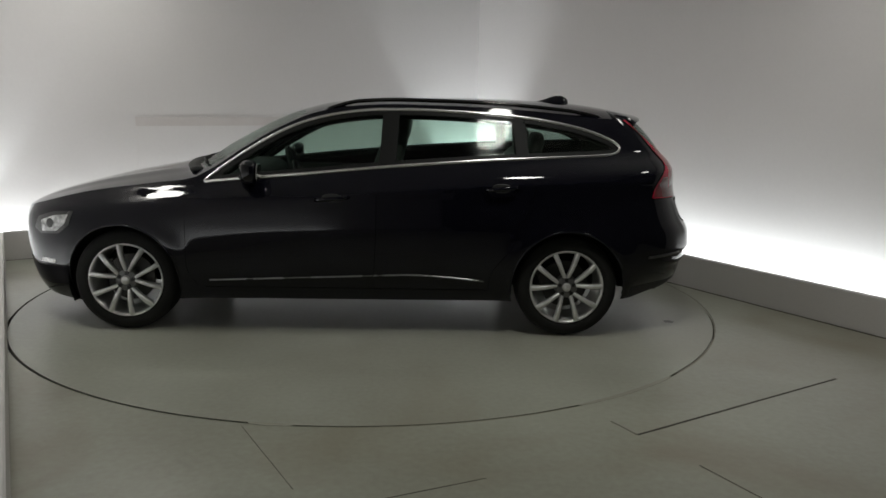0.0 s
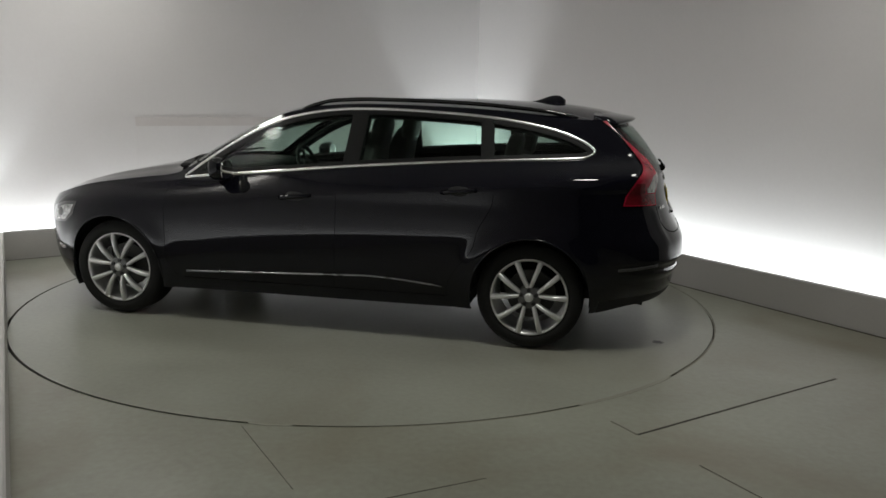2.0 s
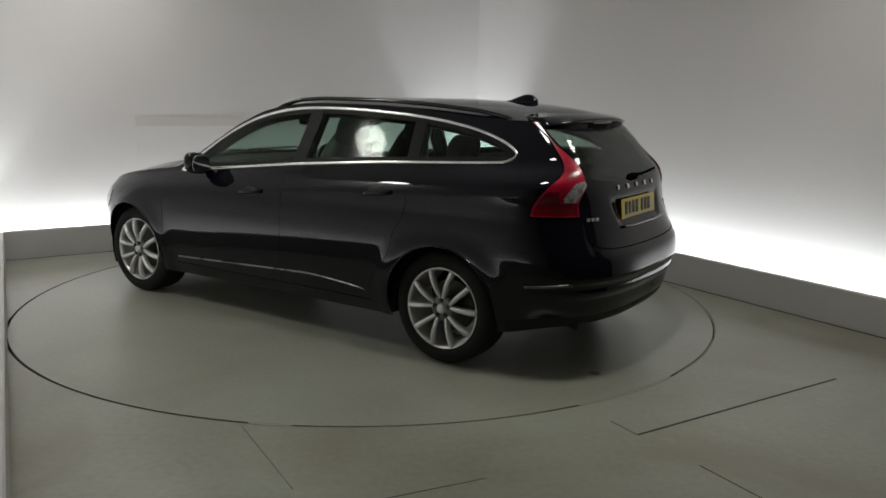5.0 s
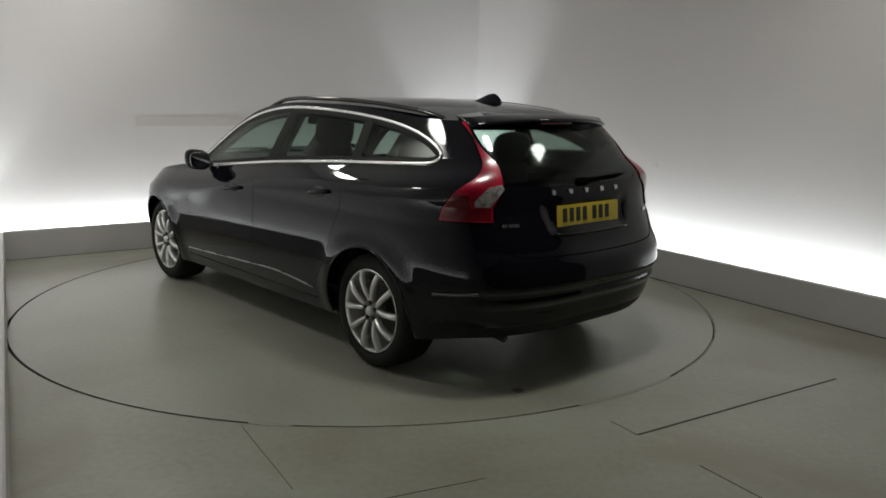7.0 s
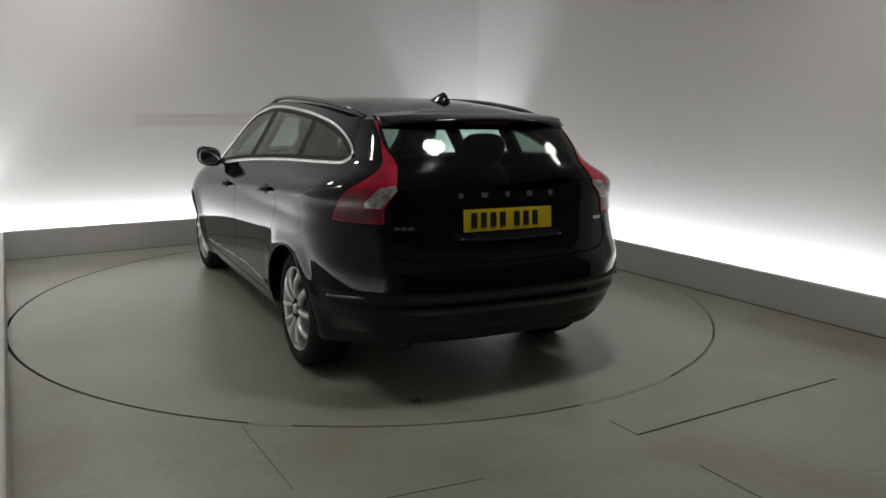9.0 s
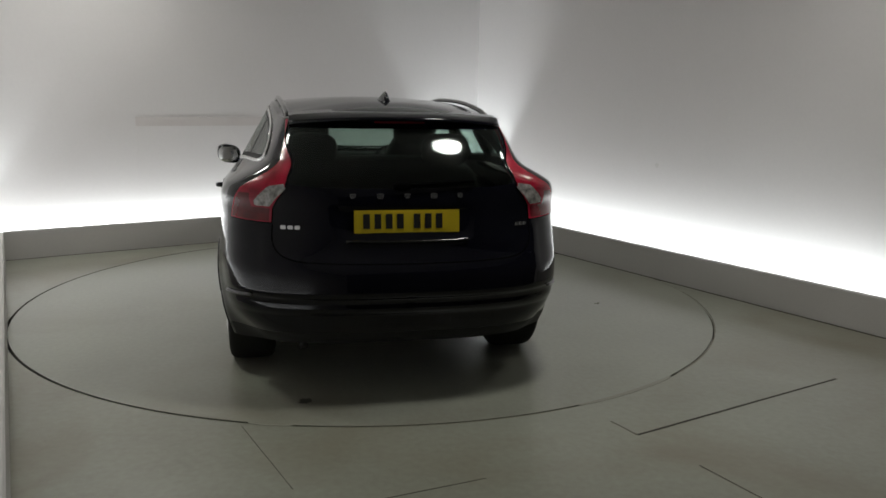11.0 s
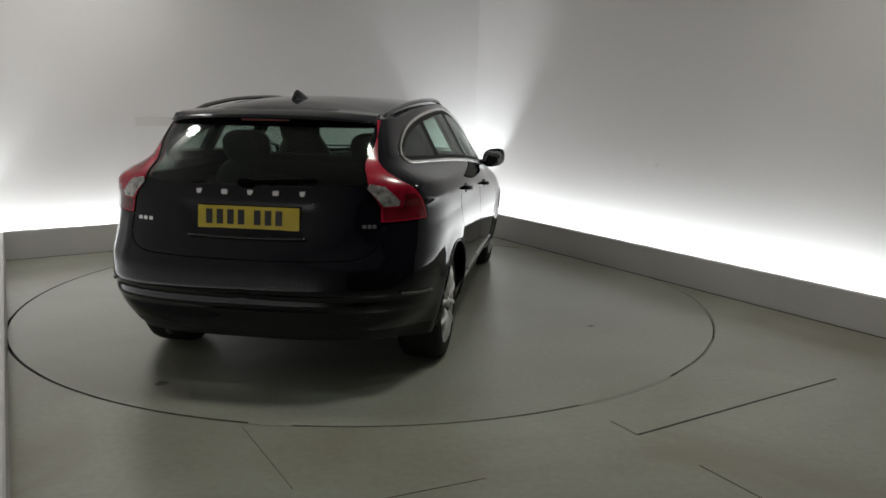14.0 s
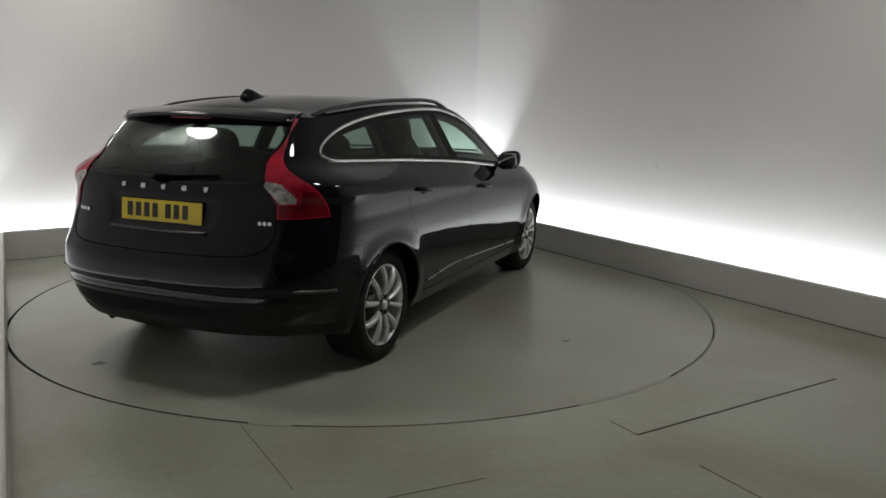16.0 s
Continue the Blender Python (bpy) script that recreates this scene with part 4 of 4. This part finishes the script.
for lf in (True, False):
    sg = 1 if lf else -1
    bm = pod(0.052, 0.088, 0.072, 2.8)
    for v in bm.verts:
        if v.co.x > 0:
            v.co.x *= 1.15 - 0.5 * (v.co.y * sg / 0.088) ** 2 * 0.5
        v.co.z += 0.012 * v.co.y * sg / 0.088
    mir = part("door_mirror", bm, PAINT, car, "black door mirror", True)
    mir.location = (0.575, sg * 0.935, 1.022)
    bm = pod(0.004, 0.074, 0.057, 3.2)
    g_ = part("mirror_glass", bm, MIRROR, mir, "mirror glass", True)
    g_.location = (-0.054, sg * 0.004, 0.0)
    bm = sweep([(0.62, sg * 0.80, 0.975), (0.62, sg * 0.86, 0.985), (0.59, sg * 0.905, 0.995)], 0.022, False, 8, 0.045)
    part("mirror_stalk", bm, PLASTIC, car, "", True)
    for x0, z0, key in ((0.085, 0.868, "f"), (-0.955, 0.945, "r")):
        s0 = side(x0, z0)
        bar = on_skin([(s0 + d, z0 + 0.010 * d / 0.1) for d in np.linspace(-0.105, 0.105, 9)], lf, 0.0)
        o = np.array((0, sg * 1.0, 0.0)) * (0.036 * (1 - np.abs(np.linspace(-1, 1, 9)) ** 4))[:, None]
        h_ = part("door_handle", sweep(bar + o, 0.013, False, 8, 0.009), PAINT, DOORS[(key, lf)], "black pull handle", True)
        cup = pod(0.062, 0.006, 0.030, 2.3)
        c_ = part("handle_cup", cup, INK, DOORS[(key, lf)], "dark handle recess", True)
        c_.location = tuple(on_skin([(s0, z0)], lf, -0.002)[0])

# spoiler over the rear window
bm = bmesh.new()
rows = []
for q in np.linspace(-1, 1, 33):
    y = 0.548 * q
    zt = 1.405 - 0.028 * abs(q) ** 2.2
    xt = -1.955 + 0.110 * abs(q) ** 2.6
    pr = [(-1.70, zt + 0.021), (-1.80, zt + 0.008), (xt + 0.02, zt - 0.016), (xt, zt - 0.026), (xt + 0.006, zt - 0.036), (max(-1.86, xt + 0.04), zt - 0.052), (-1.76, zt - 0.04)]
    rows.append([bm.verts.new((px, y, pz)) for px, pz in pr])
for a, b in zip(rows, rows[1:]):
    for k in range(len(a)):
        bm.faces.new((a[k], a[(k + 1) % len(a)], b[(k + 1) % len(a)], b[k]))
bm.faces.new(rows[0]), bm.faces.new(rows[-1][::-1])
bmesh.ops.recalc_face_normals(bm, faces=bm.faces)
spoiler = part("spoiler", bm, PAINT, car, "gloss black roof spoiler", True)
bm = bmesh.new()
box(bm, -1.915, 0, 1.362, 0.03, 0.26, 0.014, bevel=0.004)
part("brake_light", bm, DARKRED, spoiler, "red high brake light")

bm = bmesh.new()
rows = []
for t in np.linspace(0, 1, 12):
    x = -1.25 - 0.24 * t
    h = 0.052 * smooth01(t / 0.75) * (1 if t < 0.86 else 1 - 0.5 * (t - 0.86) / 0.14)
    w = 0.042 * (0.35 + 0.65 * math.sin(math.pi * min(1, t * 0.9 + 0.08)))
    zb = float(mid_z(x)) - 0.006
    rows.append([bm.verts.new((x, w * k, zb + (h + 0.006) * (1 - abs(k) ** 1.5))) for k in (-1, -0.6, -0.25, 0, 0.25, 0.6, 1)])
for a, b in zip(rows, rows[1:]):
    for k in range(6):
        bm.faces.new((a[k], a[k + 1], b[k + 1], b[k]))
bm.faces.new(rows[-1]), bm.faces.new(rows[0][::-1])
bmesh.ops.recalc_face_normals(bm, faces=bm.faces)
part("aerial_fin", bm, PAINT, car, "black shark-fin aerial", True)

# ---------- tail details ----------
def rear_x(y, z):
    return float(skin(np.array(back(abs(y), z)), np.array(z))[0])


px = rear_x(0.0, 0.893) - 0.010
bm = bmesh.new()
box(bm, px, 0, 0.893, 0.006, 0.52, 0.111, Matrix.Translation((px, 0, 0.893)) @ pose(0, 0, 0, 0, 5, 0) @ Matrix.Translation((-px, 0, -0.893)), 0.002)
plate = part("number_plate", bm, PLATE, car, "yellow rear number plate with black bars")
x = 0.20
for w in (0.045, 0.045, 0.045, 0.045, 0, 0.045, 0.045, 0.045):
    if w:
        bm = bmesh.new()
        box(bm, px - 0.0045, x, 0.895, 0.003, w * 0.72, 0.072, Matrix.Translation((px, 0, 0.893)) @ pose(0, 0, 0, 0, 5, 0) @ Matrix.Translation((-px, 0, -0.893)))
        part("plate_bar", bm, INK, plate, "black bar")
    x -= w * 1.22 if w else 0.028
bm = bmesh.new()
box(bm, px - 0.0045, 0, 0.844, 0.003, 0.16, 0.006)
part("plate_bar", bm, INK, plate, "black bar")

for i in range(5):
    y = 0.262 - i * 0.1325
    z = 1.015
    bm = bmesh.new()
    box(bm, 0, 0, 0, 0.006, 0.034, 0.026, bevel=0.003)
    if i % 2 == 0:
        for v in bm.verts:
            v.co.y *= 0.65 + 0.35 * (v.co.z / 0.013 + 1) / 2
    ob = part("badge_block", bm, CHROME, tailgate, "small chrome badge shape")
    ob.matrix_local = pose(rear_x(y, z) - 0.004, y, z, 0, 14, 0)
for y, w in ((0.56, 0.10), (-0.595, 0.07)):
    for k, (dy, ww) in enumerate(((-0.33, 0.27), (0.0, 0.27), (0.33, 0.27))):
        z, yy = 0.866, y - dy * w
        bm = bmesh.new()
        box(bm, 0, 0, 0, 0.005, w * ww, 0.018, bevel=0.002)
        ob = part("badge_block", bm, CHROME, tailgate, "small chrome badge shape")
        ob.matrix_local = pose(rear_x(yy, z) - 0.003, yy, z, 0, 6, -16 if y > 0 else 16)
bm = sweep([(rear_x(y, 0.800) - 0.006, y, 0.800 + 0.006 * (y / 0.3) ** 2) for y in np.linspace(-0.30, 0.30, 25)], 0.007, False, 8, 0.010)
part("handle_strip", bm, GLOSSBLACK, tailgate, "gloss black grip strip under the plate", True)
wip = part("wiper", sweep([(rear_x(y, 1.066 + 0.02 * t) - 0.022, y, 1.066 + 0.020 * t) for t, y in ((t, 0.02 - 0.36 * t) for t in np.linspace(0, 1, 9))], 0.008, False, 6), SEAM, tailgate, "black rear wiper", True)
part("wiper_boss", pod(0.022, 0.045, 0.022, 2.4), SEAM, tailgate, "", True).location = (rear_x(0.02, 1.060) - 0.008, 0.02, 1.061)
bm = sweep([(-1.8, 0.50, 0.27), (-2.0, 0.50, 0.265), (-2.06, 0.50, 0.255)], 0.024, False, 16)
part("tailpipe", bm, INK, car, "black exhaust tailpipe", True)

# floor pan under the car
bm = bmesh.new()
box(bm, 0, 0, 0.275, 2.04, 1.66, 0.11, bevel=0.02)
box(bm, 0, 0, 0.30, 3.95, 1.04, 0.10, bevel=0.02)
box(bm, -1.93, 0, 0.36, 0.30, 0.90, 0.09, bevel=0.02)
part("floor_pan", bm, PLASTIC, car, "black underbody")

# ---------- cabin ----------
cabin = lambda nm, bm, mat, lb="", sm=True: part(nm, bm, mat, car, lb, sm)


def seat(x, y, w, lean=12):
    """A front seat with bolster, back and headrest."""
    bm = pod(0.26, w / 2, 0.10, 3.5)
    s_ = cabin("front_seat", bm, SEATMAT, "black leather front seat")
    s_.location = (x, y, 0.52)
    bm = pod(0.09, w / 2, 0.40, 3.2)
    for v in bm.verts:
        v.co.y *= 1 - 0.36 * smooth01(v.co.z / 0.36)
    b_ = part("backrest", bm, SEATMAT, s_, "", True)
    b_.matrix_local = pose(-0.28, 0, 0.37, 0, -lean - 6, 0)
    bm = pod(0.055, 0.145, 0.115, 2.9)
    h_ = part("headrest", bm, SEATMAT, s_, "black padded headrest", True)
    h_.matrix_local = pose(-0.42, 0, 0.735, 0, -lean, 0)


for y in (0.37, -0.37):
    seat(0.10, y, 0.50)
bm = pod(0.27, 0.64, 0.10, 4)
rs = cabin("rear_seat", bm, SEATMAT, "black leather rear bench seat")
rs.location = (-0.80, 0, 0.55)
bm = pod(0.085, 0.64, 0.32, 4)
ob = part("backrest", bm, SEATMAT, rs, "", True)
ob.matrix_local = pose(-0.28, 0, 0.28, 0, -20, 0)
for y in (0.40, -0.40):
    bm = pod(0.05, 0.15, 0.10, 2.9)
    ob = part("headrest", bm, SEATMAT, rs, "black padded headrest", True)
    ob.matrix_local = pose(-0.41, y, 0.625, 0, -14, 0)
bm = pod(0.30, 0.70, 0.16, 4)
cabin("dashboard", bm, PLASTIC, "black dashboard").location = (0.86, 0, 0.86)
bm = bmesh.new()
R0, r0 = 0.175, 0.016
rings = [[bm.verts.new(((R0 + r0 * math.cos(b)) * math.cos(a), (R0 + r0 * math.cos(b)) * math.sin(a), r0 * math.sin(b))) for b in np.arange(8) * math.tau / 8] for a in np.arange(32) * math.tau / 32]
for i in range(32):
    for k in range(8):
        bm.faces.new((rings[i][k], rings[(i + 1) % 32][k], rings[(i + 1) % 32][(k + 1) % 8], rings[i][(k + 1) % 8]))
sw = cabin("steering_wheel", bm, PLASTIC, "black steering wheel")
sw.matrix_local = pose(0.50, -0.37, 0.93, 0, -68, 0)
bm = pod(0.07, 0.06, 0.02, 3)
part("wheel_hub", bm, PLASTIC, sw, "", True)
for a in (0, 180, 270):
    bm = bmesh.new()
    box(bm, 0.11, 0, 0, 0.13, 0.035, 0.014, pose(0, 0, 0, 0, 0, a), 0.004)
    part("wheel_spoke", bm, PLASTIC, sw)
bm = pod(0.012, 0.11, 0.033, 3.5)
cabin("cabin_mirror", bm, PLASTIC, "black interior mirror").location = (0.42, 0, 1.30)
bm = bmesh.new()
box(bm, -1.58, 0, 0.93, 0.78, 1.24, 0.02, bevel=0.006)
cabin("load_cover", bm, PLASTIC, "black luggage cover", False)
for sg in (1, -1):
    for x0, y0, z0, ln, hh in ((0.40, 0.76, 0.66, 1.15, 0.58), (-0.62, 0.76, 0.66, 0.85, 0.60), (-1.45, 0.66, 0.80, 0.80, 0.30)):
        bm = bmesh.new()
        box(bm, x0, sg * y0, z0, ln, 0.03, hh, bevel=0.01)
        cabin("door_lining" if x0 > -1 else "boot_lining", bm, PLASTIC, "black cabin lining", False)

cw = [lid(np.array(top_s(0.90 + 0.20 * (1 - abs(q) ** 2))), np.array(q)) + (0, 0, 0.004) for q in np.linspace(-0.86, 0.86, 25)]
cabin("cowl", sweep(cw, 0.016, False, 8, 0.045), PLASTIC, "black cowl below the windscreen")
for y0, y1 in ((0.10, 0.62), (-0.50, 0.05)):
    pts = []
    for t in np.linspace(0, 1, 10):
        q = (y0 + (y1 - y0) * t) / 0.74
        p = lid(np.array(top_s(0.84 + 0.20 * (1 - abs(q) ** 2))), np.array(q))
        pts.append(p + (0.0, 0, 0.018))
    cabin("front_wiper", sweep(pts, 0.008, False, 6), PLASTIC, "black windscreen wiper")


def motions():
    """The disc turns, and the car with it."""
    rows_t, rows_c = [], []
    for t, a in TURN:
        m = pose(0, 0, 0, 0, 0, a)
        rows_t.append((t, m))
        rows_c.append((t, m @ pose(CAR_X, CAR_Y, 0)))
    walk(turntable, rows_t)
    walk(car, rows_c)


motions()
